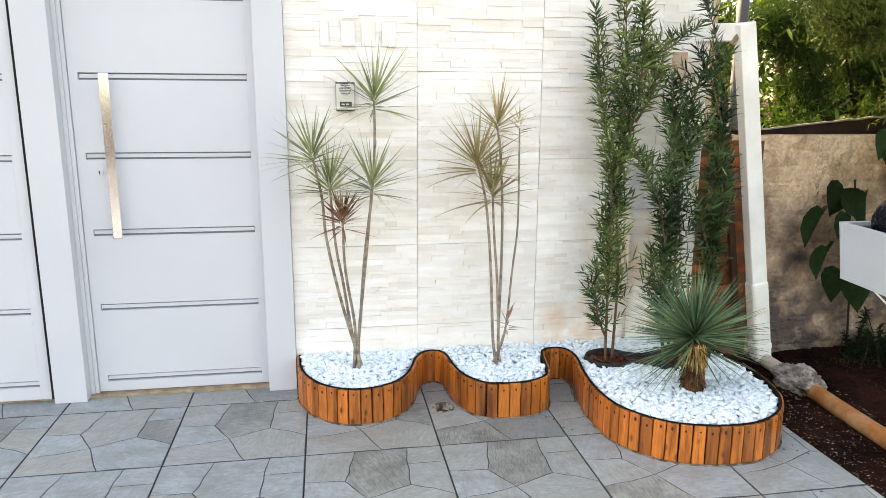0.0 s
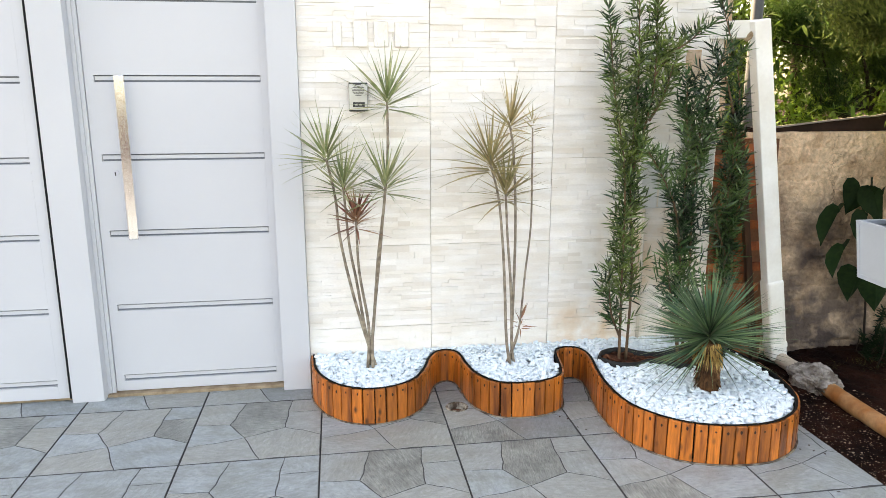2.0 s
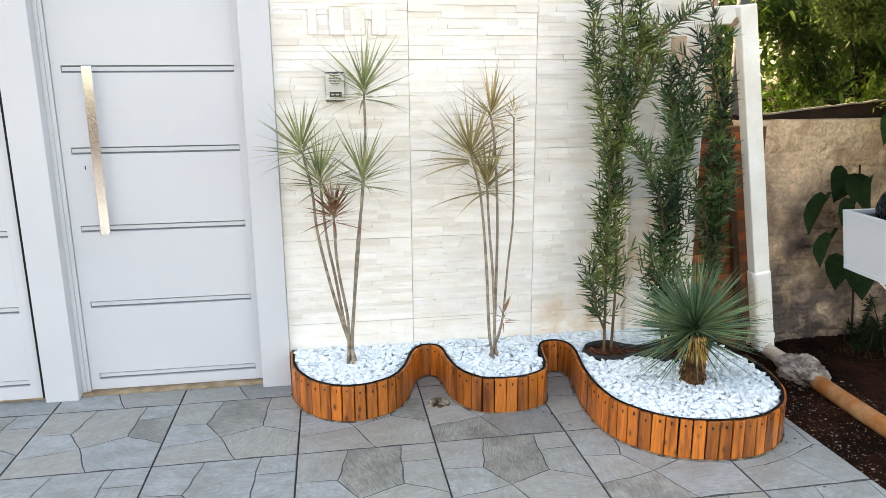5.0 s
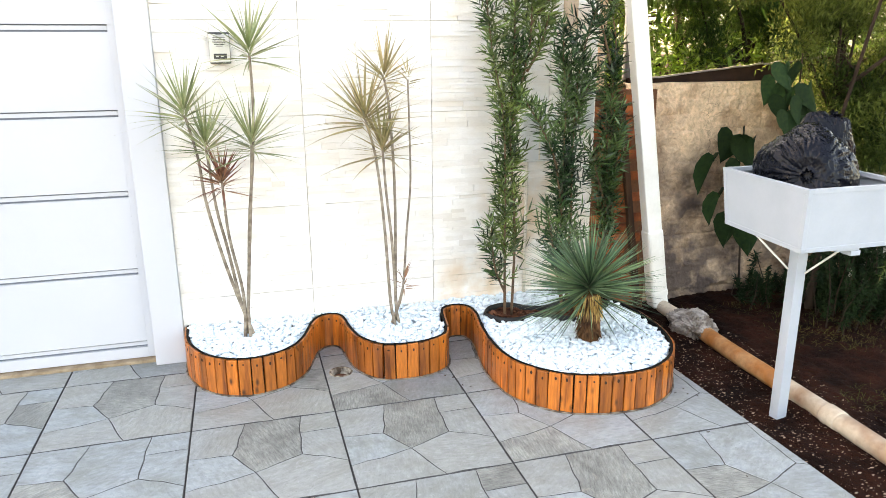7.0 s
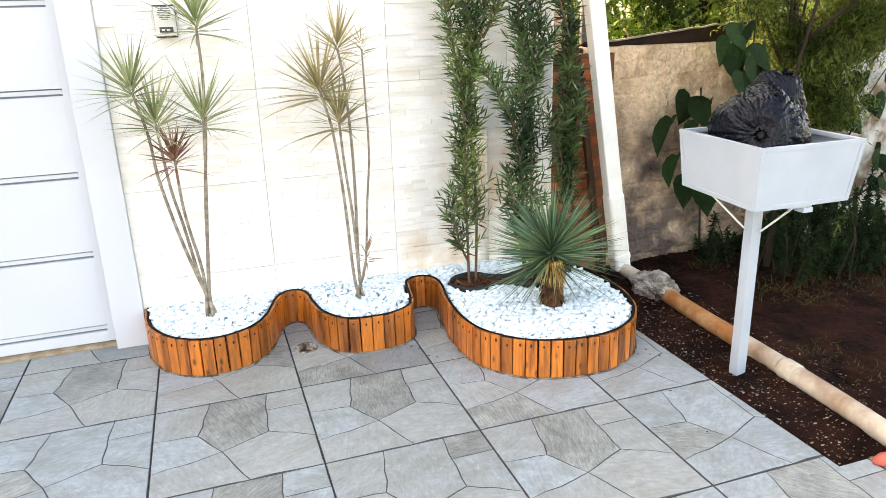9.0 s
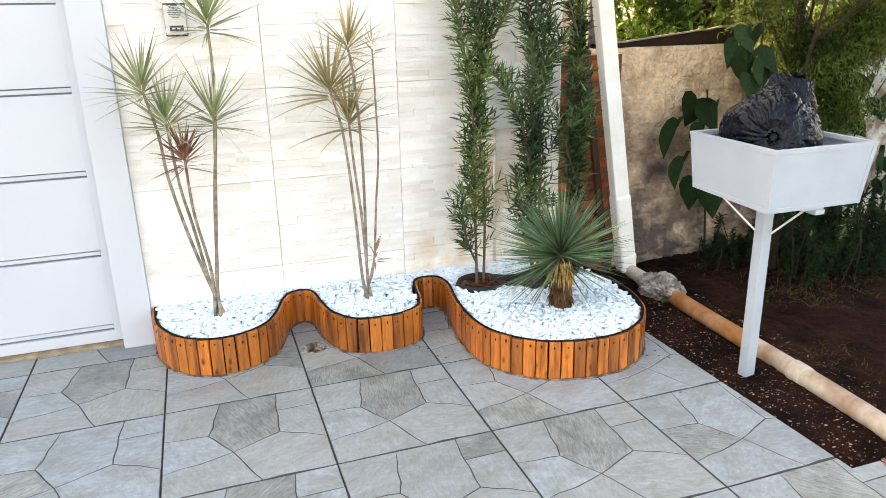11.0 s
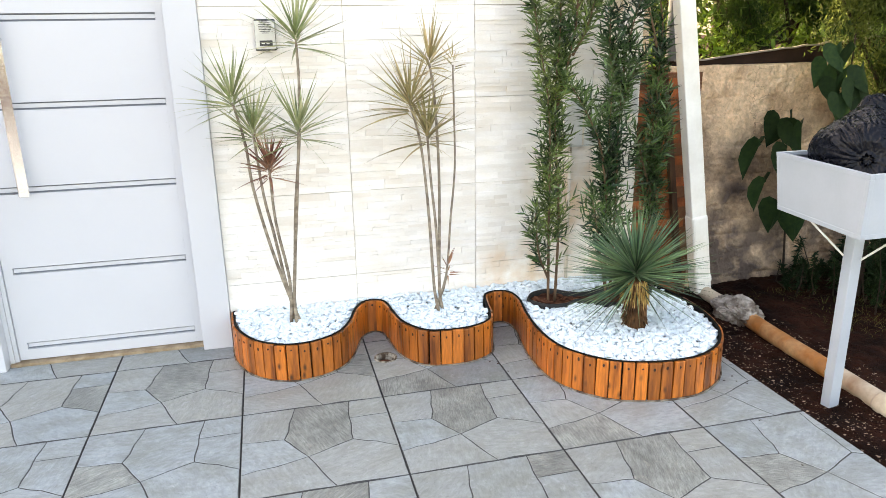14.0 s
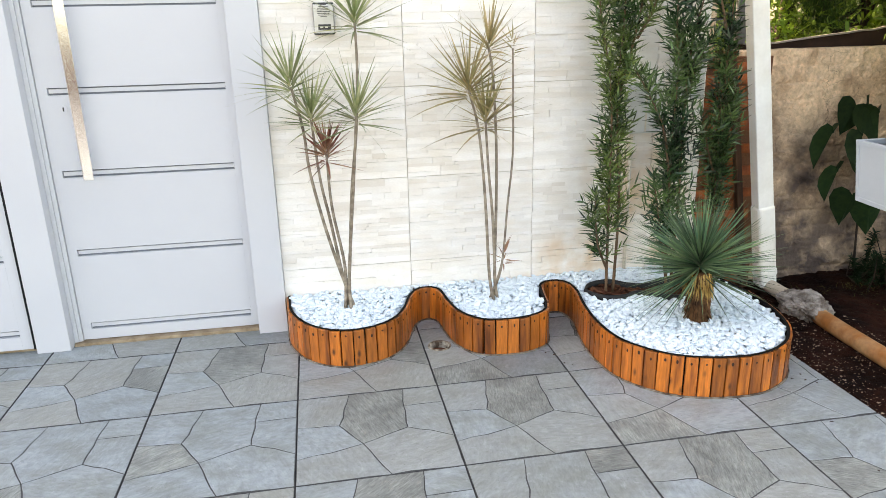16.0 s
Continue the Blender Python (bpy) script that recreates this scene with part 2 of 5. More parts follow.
M["clad"] = material("cream_ledge_stone", (0.88, 0.845, 0.81), 0.6, second=(0.80, 0.74, 0.67), scale=5, detail_scale=90, bump=0.6, bump_dist=0.003, island=0.045, per_object=0.03, fine=0.09, stretch=(1, 1, 3))
toned(M["clad"], (0.60, 0.50, 0.40), 0.34, 7.0)
stained(M["clad"], (0.70, 0.49, 0.32), [(1.62, 0.26, 0.52, 0.20), (1.80, 0.72, 0.30, 0.32), (2.05, 1.65, 0.12, 0.25), (1.95, 0.42, 0.36, 0.30)])
M["joint"] = material("grey_joint", (0.70, 0.62, 0.52), 0.85, scale=10, detail_scale=120)
M["plaster"] = material("rough_old_plaster", (0.80, 0.56, 0.375), 0.9, second=(0.46, 0.275, 0.165), scale=5.5, detail_scale=55, mix=(0.44, 0.70), bump=1.0, bump_dist=0.012, fine=0.38, spec=0.12)
cracked(M["plaster"])
grained(M["plaster"], 0.72, 1.18, 2.2, 18.0, 0.45, 0.010, (0.80, 0.62, 0.45))
# ragged grey-brown tint, darker over the lower part of the wall
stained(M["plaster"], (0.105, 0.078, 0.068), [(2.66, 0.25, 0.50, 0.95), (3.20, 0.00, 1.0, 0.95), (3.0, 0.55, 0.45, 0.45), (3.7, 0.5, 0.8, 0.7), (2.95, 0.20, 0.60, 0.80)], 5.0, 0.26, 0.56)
M["peel"] = material("peeling_white_limewash", (0.52, 0.50, 0.46), 0.85, second=(0.20, 0.13, 0.09), scale=4.5, detail_scale=30, mix=(0.48, 0.6), bump=0.6, bump_dist=0.01, spec=0.15)
M["clay"] = material("dirty_clay_mortar", (0.17, 0.075, 0.042), 0.95, scale=12, detail_scale=70, bump=0.8, bump_dist=0.008, spec=0.1)
M["timber"] = material("dark_wet_timber", (0.045, 0.024, 0.016), 0.7, second=(0.09, 0.045, 0.025), scale=6, detail_scale=40, stretch=(4, 4, 0.4), bump=0.5, spec=0.2)
M["brick"] = material("orange_clay_brick", (0.36, 0.10, 0.035), 0.85, second=(0.17, 0.05, 0.025), scale=14, detail_scale=110, bump=0.6, per_object=0.25, spec=0.15)
M["mortar"] = material("grey_rough_mortar", (0.40, 0.365, 0.33), 0.95, second=(0.15, 0.12, 0.10), scale=16, detail_scale=60, bump=1.0, bump_dist=0.012, fine=0.4, spec=0.12)
M["tile"] = material("grey_slate_tile", (0.270, 0.305, 0.318), 0.38, second=(0.206, 0.228, 0.215), scale=7.0, detail_scale=38, mix=(0.38, 0.66), bump=0.6, bump_dist=0.003, island=0.20, per_object=0.08, fine=0.3, stretch=(1, 1.6, 1))
toned(M["tile"], (0.298, 0.288, 0.245), 0.60, 2.0)
grained(M["tile"], 0.80, 1.16, 3.0, 24.0, 0.55, 0.004, (0.42, 0.44, 0.45))
M["slate"] = material("streaked_dark_slate", (0.270, 0.285, 0.262), 0.41, second=(0.180, 0.190, 0.176), scale=8, detail_scale=34, mix=(0.40, 0.62), bump=0.6, bump_dist=0.003, per_object=0.12, fine=0.3)
grained(M["slate"], 0.50, 1.36, 6.0, 24.0, 0.7, 0.008, (0.40, 0.37, 0.31))
M["groovestone"] = material("tile_groove", (0.080, 0.080, 0.080), 0.8, scale=10, detail_scale=80, spec=0.1)
M["drainpale"] = material("stained_pale_plastic", (0.50, 0.44, 0.35), 0.7, second=(0.08, 0.05, 0.032), scale=26, detail_scale=90, mix=(0.38, 0.58), bump=0.4, spec=0.2)
M["asphalt"] = material("street_asphalt", (0.075, 0.075, 0.077), 0.9, scale=3, detail_scale=70, bump=0.6)
M["grout"] = material("dark_grout", (0.030, 0.030, 0.030), 0.9, scale=10, detail_scale=80, spec=0.1)
M["board"] = material("varnished_orange_wood", (0.475, 0.130, 0.021), 0.34, second=(0.13, 0.029, 0.008), scale=10, detail_scale=42, mix=(0.45, 0.70), bump=0.6, bump_dist=0.002, per_object=0.36, fine=0.62, stretch=(3.2, 3.2, 0.35))
knotted(M["board"])
M["bead"] = material("dirty_mortar_bead", (0.22, 0.18, 0.14), 0.9, second=(0.08, 0.055, 0.04), scale=22, detail_scale=90, mix=(0.42, 0.6), bump=0.6, spec=0.15)
M["nail"] = material("dark_nail", (0.035, 0.014, 0.008), 0.8, scale=20, detail_scale=100)
M["liner"] = material("black_edging", (0.013, 0.012, 0.011), 0.8, scale=9, detail_scale=120, spec=0.08)
M["pebble"] = material("white_marble_pebble", (0.79, 0.865, 0.895), 0.5, second=(0.70, 0.78, 0.82), scale=9, detail_scale=120, bump=0.12, island=0.07, fine=0.04)
M["underlay"] = material("white_grit", (0.78, 0.83, 0.85), 0.8, second=(0.62, 0.66, 0.68), scale=30, detail_scale=140, bump=0.8, bump_dist=0.006)
M["potsoil"] = material("reddish_potting_soil", (0.12, 0.045, 0.025), 0.95, second=(0.05, 0.02, 0.013), scale=20, detail_scale=120, bump=1.0, bump_dist=0.01, fine=0.4, spec=0.1)
# red-brown earth darkened towards black; the tree shade is in its colour
M["soil"] = material("shaded_red_brown_earth", (0.032, 0.0108, 0.006), 0.97, second=(0.008, 0.003, 0.002), scale=5.0, detail_scale=38, bump=1.0, bump_dist=0.035, fine=0.45, spec=0.08)
M["speck"] = material("pale_chips", (0.24, 0.175, 0.135), 0.9, scale=20, detail_scale=90, island=0.75, spec=0.15)
M["barkchip"] = material("red_brown_bark_chip", (0.17, 0.065, 0.035), 0.9, second=(0.08, 0.03, 0.018), scale=20, detail_scale=90, island=0.45, spec=0.15)
M["pot"] = material("black_plastic_border", (0.015, 0.015, 0.016), 0.45, scale=9, detail_scale=120, spec=0.25)
M["pvc"] = material("white_pvc", (0.86, 0.85, 0.81), 0.4, second=(0.76, 0.73, 0.67), scale=5, detail_scale=60, bump=0.05, fine=0.06)
M["dirtypipe"] = material("ochre_stained_pipe", (0.33, 0.118, 0.028), 0.6, second=(0.52, 0.30, 0.15), scale=6.0, detail_scale=45, mix=(0.42, 0.66), bump=0.3, fine=0.4)
M["palepipe"] = material("dusty_pale_pipe", (0.52, 0.43, 0.33), 0.6, second=(0.24, 0.11, 0.05), scale=3.5, detail_scale=45, mix=(0.48, 0.68), bump=0.25, fine=0.25)
M["steel"] = material("white_enamel_steel", (0.41, 0.45, 0.495), 0.35, second=(0.375, 0.415, 0.46), scale=6, detail_scale=100, bump=0.04, fine=0.04)
M["bag"] = material("black_bin_bag", (0.004, 0.005, 0.009), 0.25, scale=8, detail_scale=48, bump=0, fine=0.2, spec=0.15)
M["greyplastic"] = material("grey_plastic_box", (0.66, 0.66, 0.64), 0.5, scale=5, detail_scale=80, bump=0.05, fine=0.06)
M["darkplastic"] = material("dark_plastic", (0.035, 0.035, 0.038), 0.45, scale=8, detail_scale=90)
M["silver"] = material("silver_intercom_face", (0.60, 0.60, 0.58), 0.35, 0.5, scale=8, detail_scale=90, bump=0.03, fine=0.05)
M["number"] = material("brushed_plate", (0.86, 0.83, 0.79), 0.4, 0.0, second=(0.78, 0.70, 0.62), scale=9, detail_scale=80, bump=0.05)
M["cane"] = material("pale_cane_bark", (0.36, 0.295, 0.225), 0.8, second=(0.17, 0.13, 0.10), scale=20, detail_scale=70, bump=0.5, stretch=(1, 1, 1.6), fine=0.35, spec=0.2)
M["drac"] = leafy(material("green_cream_leaf", (0.17, 0.215, 0.085), 0.45, second=(0.46, 0.43, 0.25), scale=9, detail_scale=90, mix=(0.4, 0.7), bump=0.05, island=0.35))
M["dracdry"] = leafy(material("tan_striped_leaf", (0.44, 0.325, 0.165), 0.5, second=(0.21, 0.20, 0.078), scale=9, detail_scale=90, mix=(0.4, 0.7), bump=0.05, island=0.35))
M["dracred"] = leafy(material("red_brown_leaf", (0.17, 0.050, 0.036), 0.5, second=(0.38, 0.21, 0.12), scale=9, detail_scale=90, mix=(0.4, 0.7), bump=0.05, island=0.4))
M["podo"] = leafy(material("dark_strap_leaf", (0.016, 0.045, 0.015), 0.28, second=(0.100, 0.168, 0.055), scale=5, detail_scale=80, mix=(0.42, 0.68), bump=0.03, island=0.75, spec=0.5), 0.16)
M["podoyoung"] = leafy(material("yellow_green_strap_leaf", (0.028, 0.064, 0.017), 0.28, second=(0.175, 0.235, 0.066), scale=5, detail_scale=80, mix=(0.42, 0.66), bump=0.03, island=0.75, spec=0.5), 0.18)
M["podostem"] = material("brown_twig_bark", (0.19, 0.115, 0.07), 0.85, second=(0.10, 0.06, 0.04), scale=18, detail_scale=70, bump=0.5, stretch=(1, 1, 0.3), spec=0.15)
M["yucca"] = leafy(material("blue_green_blade", (0.058, 0.138, 0.082), 0.38, second=(0.150, 0.228, 0.105), scale=7, detail_scale=90, bump=0.03, island=0.7), 0.20)
M["fibre"] = material("straw_fibre", (0.17, 0.080, 0.036), 0.85, second=(0.035, 0.016, 0.009), scale=16, detail_scale=80, bump=0.5, island=0.5, fine=0.3, spec=0.15)
M["straw"] = material("golden_straw", (0.62, 0.42, 0.16), 0.8, second=(0.36, 0.20, 0.06), scale=16, detail_scale=80, bump=0.3, island=0.4, spec=0.2)
M["bark"] = material("grey_brown_bark", (0.050, 0.034, 0.025), 0.9, second=(0.024, 0.017, 0.013), scale=9, detail_scale=40, bump=0.9, bump_dist=0.01, stretch=(1, 1, 0.3), spec=0.12)
M["treeleaf"] = leafy(material("broad_green_leaf", (0.055, 0.110, 0.018), 0.5, second=(0.115, 0.175, 0.028), scale=2, detail_scale=40, bump=0, island=0.45, spec=0.2), 0.4)
M["hedge"] = leafy(material("fresh_green_leaf", (0.12, 0.23, 0.03), 0.5, second=(0.20, 0.31, 0.05), scale=2, detail_scale=40, bump=0, island=0.4, spec=0.25), 0.45)
# the bright second tone puts sunlit frond tips into the leaf colour
M["thuja"] = leafy(material("feathery_green_scale", (0.020, 0.042, 0.011), 0.6, second=(0.160, 0.200, 0.048), scale=2.5, detail_scale=40, bump=0, island=0.5, spec=0.12), 0.4)
M["conifer"] = leafy(material("dark_conifer_needle", (0.028, 0.066, 0.018), 0.6, second=(0.110, 0.180, 0.038), scale=2.5, detail_scale=40, bump=0, island=0.5, spec=0.12), 0.45)
M["dryleaf"] = material("dry_brown_litter", (0.085, 0.045, 0.026), 0.85, second=(0.040, 0.022, 0.014), scale=20, detail_scale=90, island=0.3, spec=0.15)
# vine and low shrub green, darkened in colour for the shade under the cypress
M["vine"] = leafy(material("shaded_heart_leaf", (0.009, 0.024, 0.009), 0.65, second=(0.016, 0.036, 0.011), scale=8, detail_scale=60, bump=0.1, island=0.2, per_object=0.3, spec=0.12), 0.15)
M["grass"] = leafy(material("dry_grass", (0.10, 0.075, 0.028), 0.8, second=(0.05, 0.065, 0.02), scale=3, detail_scale=50, bump=0, island=0.5, spec=0.1), 0.2)
M["rust"] = material("rusty_roof_sheet", (0.050, 0.026, 0.018), 0.85, second=(0.025, 0.014, 0.011), scale=4, detail_scale=45, bump=0.4, bump_dist=0.004, spec=0.15)
M["galv"] = material("pale_sheet_edge", (0.22, 0.19, 0.16), 0.6, 0.0, scale=5, detail_scale=60)
M["pole"] = material("dark_grey_pole", (0.11, 0.115, 0.12), 0.6, scale=5, detail_scale=60)
M["redpaint"] = material("faded_red_rubber", (0.48, 0.09, 0.055), 0.55, second=(0.42, 0.10, 0.07), scale=9, detail_scale=80, bump=0.1, fine=0.1)
M["stain"] = material("rust_stained_stone", (0.50, 0.30, 0.17), 0.8, second=(0.62, 0.48, 0.36), scale=12, detail_scale=70, bump=0.3)


# ---- mesh helpers ----
def thing(name, at, label, category, group="", kind=""):
    return tagged(_placed(new(name), at), label, category, group, kind)


def _placed(ob, at):
    ob.empty_display_size = 0.05
    ob.matrix_world = Matrix.Translation(at)
    return ob


def under(ob, parent):
    bpy.context.view_layer.update()
    ob.parent = parent
    ob.matrix_parent_inverse = parent.matrix_world.inverted()
    return ob


def part(name, bm, mat, parent=None, label="", smooth=False):
    """Links a bmesh, drawn in world coordinates, as one mesh object."""
    me = bpy.data.meshes.new(name)
    bm.to_mesh(me)
    bm.free()
    for x in mat if isinstance(mat, (list, tuple)) else [mat]:
        me.materials.append(x)
    if smooth:
        me.polygons.foreach_set("use_smooth", [True] * len(me.polygons))
    ob = new(name, me)
    if parent:
        under(ob, parent)
    return tagged(ob, label)


def raw(name, verts, faces, mat, parent=None, label="", smooth=False):
    me = bpy.data.meshes.new(name)
    me.from_pydata([tuple(v) for v in verts], [], [tuple(f) for f in faces])
    me.materials.append(mat)
    if smooth:
        me.polygons.foreach_set("use_smooth", [True] * len(me.polygons))
    ob = new(name, me)
    if parent:
        under(ob, parent)
    return tagged(ob, label)


def box(x0, x1, y0, y1, z0, z1, bevel=0.0, bm=None, turn=None):
    bm = bm or bmesh.new()
    made = bmesh.ops.create_cube(bm, size=1)["verts"]
    for v in made:
        v.co = Vector(((x0 + x1) / 2 + v.co.x * (x1 - x0), (y0 + y1) / 2 + v.co.y * (y1 - y0), (z0 + z1) / 2 + v.co.z * (z1 - z0)))
        if turn:
            v.co = turn(v.co)
    if bevel:
        edges = {e for v in made for e in v.link_edges}
        bmesh.ops.bevel(bm, geom=list(edges), offset=bevel, segments=2, affect="EDGES", profile=0.6)
    return bm


def tube(points, radii, sides=10, bm=None, caps=True):
    """A tapered tube along a line of points."""
    bm = bm or bmesh.new()
    points = [Vector(p) for p in points]
    rings = []
    side = None
    for n, p in enumerate(points):
        ahead = (points[min(n + 1, len(points) - 1)] - points[max(n - 1, 0)]).normalized()
        if side is None:
            side = ahead.orthogonal().normalized()
        side = (side - ahead * side.dot(ahead)).normalized()
        other = ahead.cross(side)
        r = float(radii[n] if isinstance(radii, (list, tuple)) else radii)
        rings.append([bm.verts.new(p + r * (math.cos(a) * side + math.sin(a) * other)) for a in [2 * math.pi * k / sides for k in range(sides)]])
    for a, b in zip(rings, rings[1:]):
        for k in range(sides):
            bm.faces.new((a[k], a[(k + 1) % sides], b[(k + 1) % sides], b[k]))
    if caps:
        bm.faces.new(list(reversed(rings[0])))
        bm.faces.new(rings[-1])
    return bm


def spline(points, steps=8):
    """A smooth line (Catmull-Rom) through points."""
    p = [np.array(q, float) for q in points]
    p = [2 * p[0] - p[1]] + p + [2 * p[-1] - p[-2]]
    out = []
    for n in range(1, len(p) - 2):
        a, b, c, d = p[n - 1 : n + 3]
        for k in range(steps):
            t = k / steps
            out.append(0.5 * (2 * b + (c - a) * t + (2 * a - 5 * b + 4 * c - d) * t * t + (3 * b - a - 3 * c + d) * t**3))
    out.append(p[-2])
    return np.array(out)


def blades(base, way, length, width, droop, segs=3, loose=0.35, rng=None, blunt=2.2):
    """Many tapered leaf blades: base points, directions, lengths, widths and how far each tip sinks (share of its length)."""
    base, way = np.asarray(base, float), np.asarray(way, float)
    way = way / np.linalg.norm(way, axis=1, keepdims=True)
    n = len(base)
    length, width, droop = [np.broadcast_to(np.asarray(v, float), (n,)) for v in (length, width, droop)]
    rng = rng or np.random.default_rng(1)
    up = rng.normal(size=(n, 3)) * loose + (0, 0, 1)
    side = np.cross(way, up)
    side /= np.linalg.norm(side, axis=1, keepdims=True) + 1e-9
    rows = []
    for k in range(segs + 1):
        t = k / segs
        mid = base + way * (length * t)[:, None] + np.array((0, 0, -1.0)) * (droop * length * t * t)[:, None]
        w = width * (0.55 + 0.45 * math.sin(math.pi * min(1, t * 1.4))) * (1 - t**blunt) + 0.0004
        rows += [mid - side * (w / 2)[:, None], mid + side * (w / 2)[:, None]]
    verts = np.stack(rows, 1).reshape(-1, 3)
    start = np.arange(n)[:, None] * (2 * (segs + 1))
    faces = np.concatenate([start + np.array([2 * k, 2 * k + 1, 2 * k + 3, 2 * k + 2]) for k in range(segs)], 1).reshape(-1, 4)
    return verts, faces


def joined(sets):
    verts, faces, n = [], [], 0
    for v, f in sets:
        verts.append(v)
        faces.append(np.asarray(f) + n)
        n += len(v)
    return np.concatenate(verts), np.concatenate(faces)


# ---- ground and paved floor ----
FLOOR_X1, BED_Y0, TILE = 2.268, -1.27, 0.6
DRAIN = (0.678, 0.39)


def punched(bm, x, y, r, sides=18):
    """Cuts a round hole straight through a slab."""
    for k in range(sides):
        n = Vector((math.cos(2 * math.pi * k / sides), math.sin(2 * math.pi * k / sides), 0))
        bmesh.ops.bisect_plane(bm, geom=bm.verts[:] + bm.edges[:] + bm.faces[:], plane_co=Vector((x, y, 0)) + n * r, plane_no=n)
    gone = [f for f in bm.faces if math.hypot(f.calc_center_median().x - x, f.calc_center_median().y - y) < r * 0.99]
    bmesh.ops.delete(bm, geom=gone, context="FACES")


def ground():
    xs = [-400, -60, -8, 0, 2.0] + list(np.arange(2.2, 5.2, 0.022)) + [6, 9, 60, 400]
    ys = [-400, -60, -8, -1.6] + list(np.arange(-1.4, 1.25, 0.022)) + [2, 5, 9, 60, 400]
    verts, faces = [], []
    for y in ys:
        for x in xs:
            z = -0.045
            if 2.2 <= x < 5.3 and -1.5 < y < 1.3:
                z += 0.020 * noise.noise((x * 3, y * 3, 0)) + 0.012 * noise.noise((x * 11, y * 11, 3)) + 0.012 * noise.noise((x * 31, y * 31, 7))
                z += 0.03 * max(0, min(1, (x - 2.75) / 1.2))
                z = min(z, -0.006) if x < 2.5 else z
            verts.append((x, y, z))
    w = len(xs)
    for j in range(len(ys) - 1):
        for i in range(w - 1):
            faces.append((j * w + i, j * w + i + 1, (j + 1) * w + i + 1, (j + 1) * w + i))
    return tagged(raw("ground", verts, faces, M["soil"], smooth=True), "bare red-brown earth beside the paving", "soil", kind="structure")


ground()
# unseen grey slab and kerb, added to keep red earth out of reflections
tagged(part("road", box(-60, 60, -14.0, -5.5, -0.10, -0.035), M["asphalt"]), "unseen grey asphalt slab added beyond the paving for reflections", "road", kind="structure")
tagged(part("pavement", box(-60, 60, -5.5, -5.38, -0.10, 0.0, 0.01), M["mortar"]), "unseen concrete kerb added at the edge of the paving", "kerb", kind="structure")
bm = box(-3.6, FLOOR_X1 - 0.004, -5.4, 0.86, -0.04, -0.007)
punched(bm, *DRAIN, 0.050)
box(FLOOR_X1 - 0.004, 4.2, -5.4, BED_Y0, -0.04, -0.007, bm=bm)
floor = tagged(part("floor", bm, M["grout"]), "grey slate-look porcelain floor tiles with dark joints", "floor", kind="structure")

# the stones printed on each square tile: corner points in the tile's own units
PT = dict(a=(0.215, 0), b=(0.165, 0.24), c=(0.25, 0.385), d=(0.43, 0.305), e=(0.447, 0), f=(0.435, 0.14), l=(0, 0.225), m=(0, 0.445),
          r=(0.6, 0.138), s=(0.6, 0.40), o=(0.337, 0.6), A=(0, 0), B=(0.6, 0), C=(0.6, 0.6), D=(0, 0.6))
STONES = ("Aabl", "abcdfe", "lbcm", "mcoD", "cdsCo", "fdsr", "efrB")


def wander(a, b):
    """The printed joint between two corners, bent a little the same way for the stones on both sides of it."""
    p, q = Vector(PT[a]), Vector(PT[b])
    if any(p[k] == q[k] and p[k] in (0, 0.6) for k in (0, 1)):
        return [p]
    first, last = min(a, b), max(a, b)
    seed = ord(first) * 3.1 + ord(last) * 1.7
    d = q - p
    n = Vector((-d.y, d.x)) * (1 if a == first else -1)
    spots = []
    for t in (0.25, 0.5, 0.75):
        u = t if a == first else 1 - t
        spots.append(p + d * t + n * 0.075 * noise.noise((seed, u * 4.0, 2.0)) * math.sin(math.pi * u) ** 0.5)
    return [p] + spots


def tile_mesh(dark=1, cut=None, gap=0.0028, rim=0.0012, hole=None):
    bm = box(-0.2984, 0.2984, -0.2984, 0.2984, -0.0069, -0.0014)
    for f in bm.faces:
        f.material_index = 2
    for n, names in enumerate(STONES):
        pts = [Vector((p.x - 0.3, 0.3 - p.y)) for a, b in zip(names, names[1:] + names[0]) for p in wander(a, b)]
        mid = sum(pts, Vector((0, 0))) / len(pts)
        low, top = [], []
        for p in pts:
            back = (mid - p).normalized()
            edge = Vector((max(-0.2982, min(0.2982, p.x)), max(-0.2982, min(0.2982, p.y))))
            low.append(bm.verts.new((*(edge + back * gap), -0.0014)))
            top.append(bm.verts.new((*(edge + back * (gap + rim)), 0.0)))
        for k in range(len(pts)):
            j = (k + 1) % len(pts)
            f = bm.faces.new((low[k], low[j], top[j], top[k]))
            f.material_index = int(n == dark)
        f = bm.faces.new(top)
        f.material_index = int(n == dark)
    bmesh.ops.recalc_face_normals(bm, faces=bm.faces)
    if cut:
        for co, no in cut:
            bmesh.ops.bisect_plane(bm, geom=bm.verts[:] + bm.edges[:] + bm.faces[:], plane_co=co, plane_no=no, clear_outer=True)
    if hole:
        punched(bm, *hole)
    me = bpy.data.meshes.new("floor_tile")
    bm.to_mesh(me)
    bm.free()
    me.materials.append(M["tile"])
    me.materials.append(M["slate"])
    me.materials.append(M["groovestone"])
    return me


whole_tiles = [tile_mesh(k) for k in range(len(STONES))]
DARK = {(0, -1): 1, (1, -1): 1, (-1, -1): 2, (-1, 0): 1, (2, -2): 1, (3, -2): 2, (2, -1): 3, (-2, 0): 5, (3, -1): 0, (0, -2): 1, (1, -2): 6}


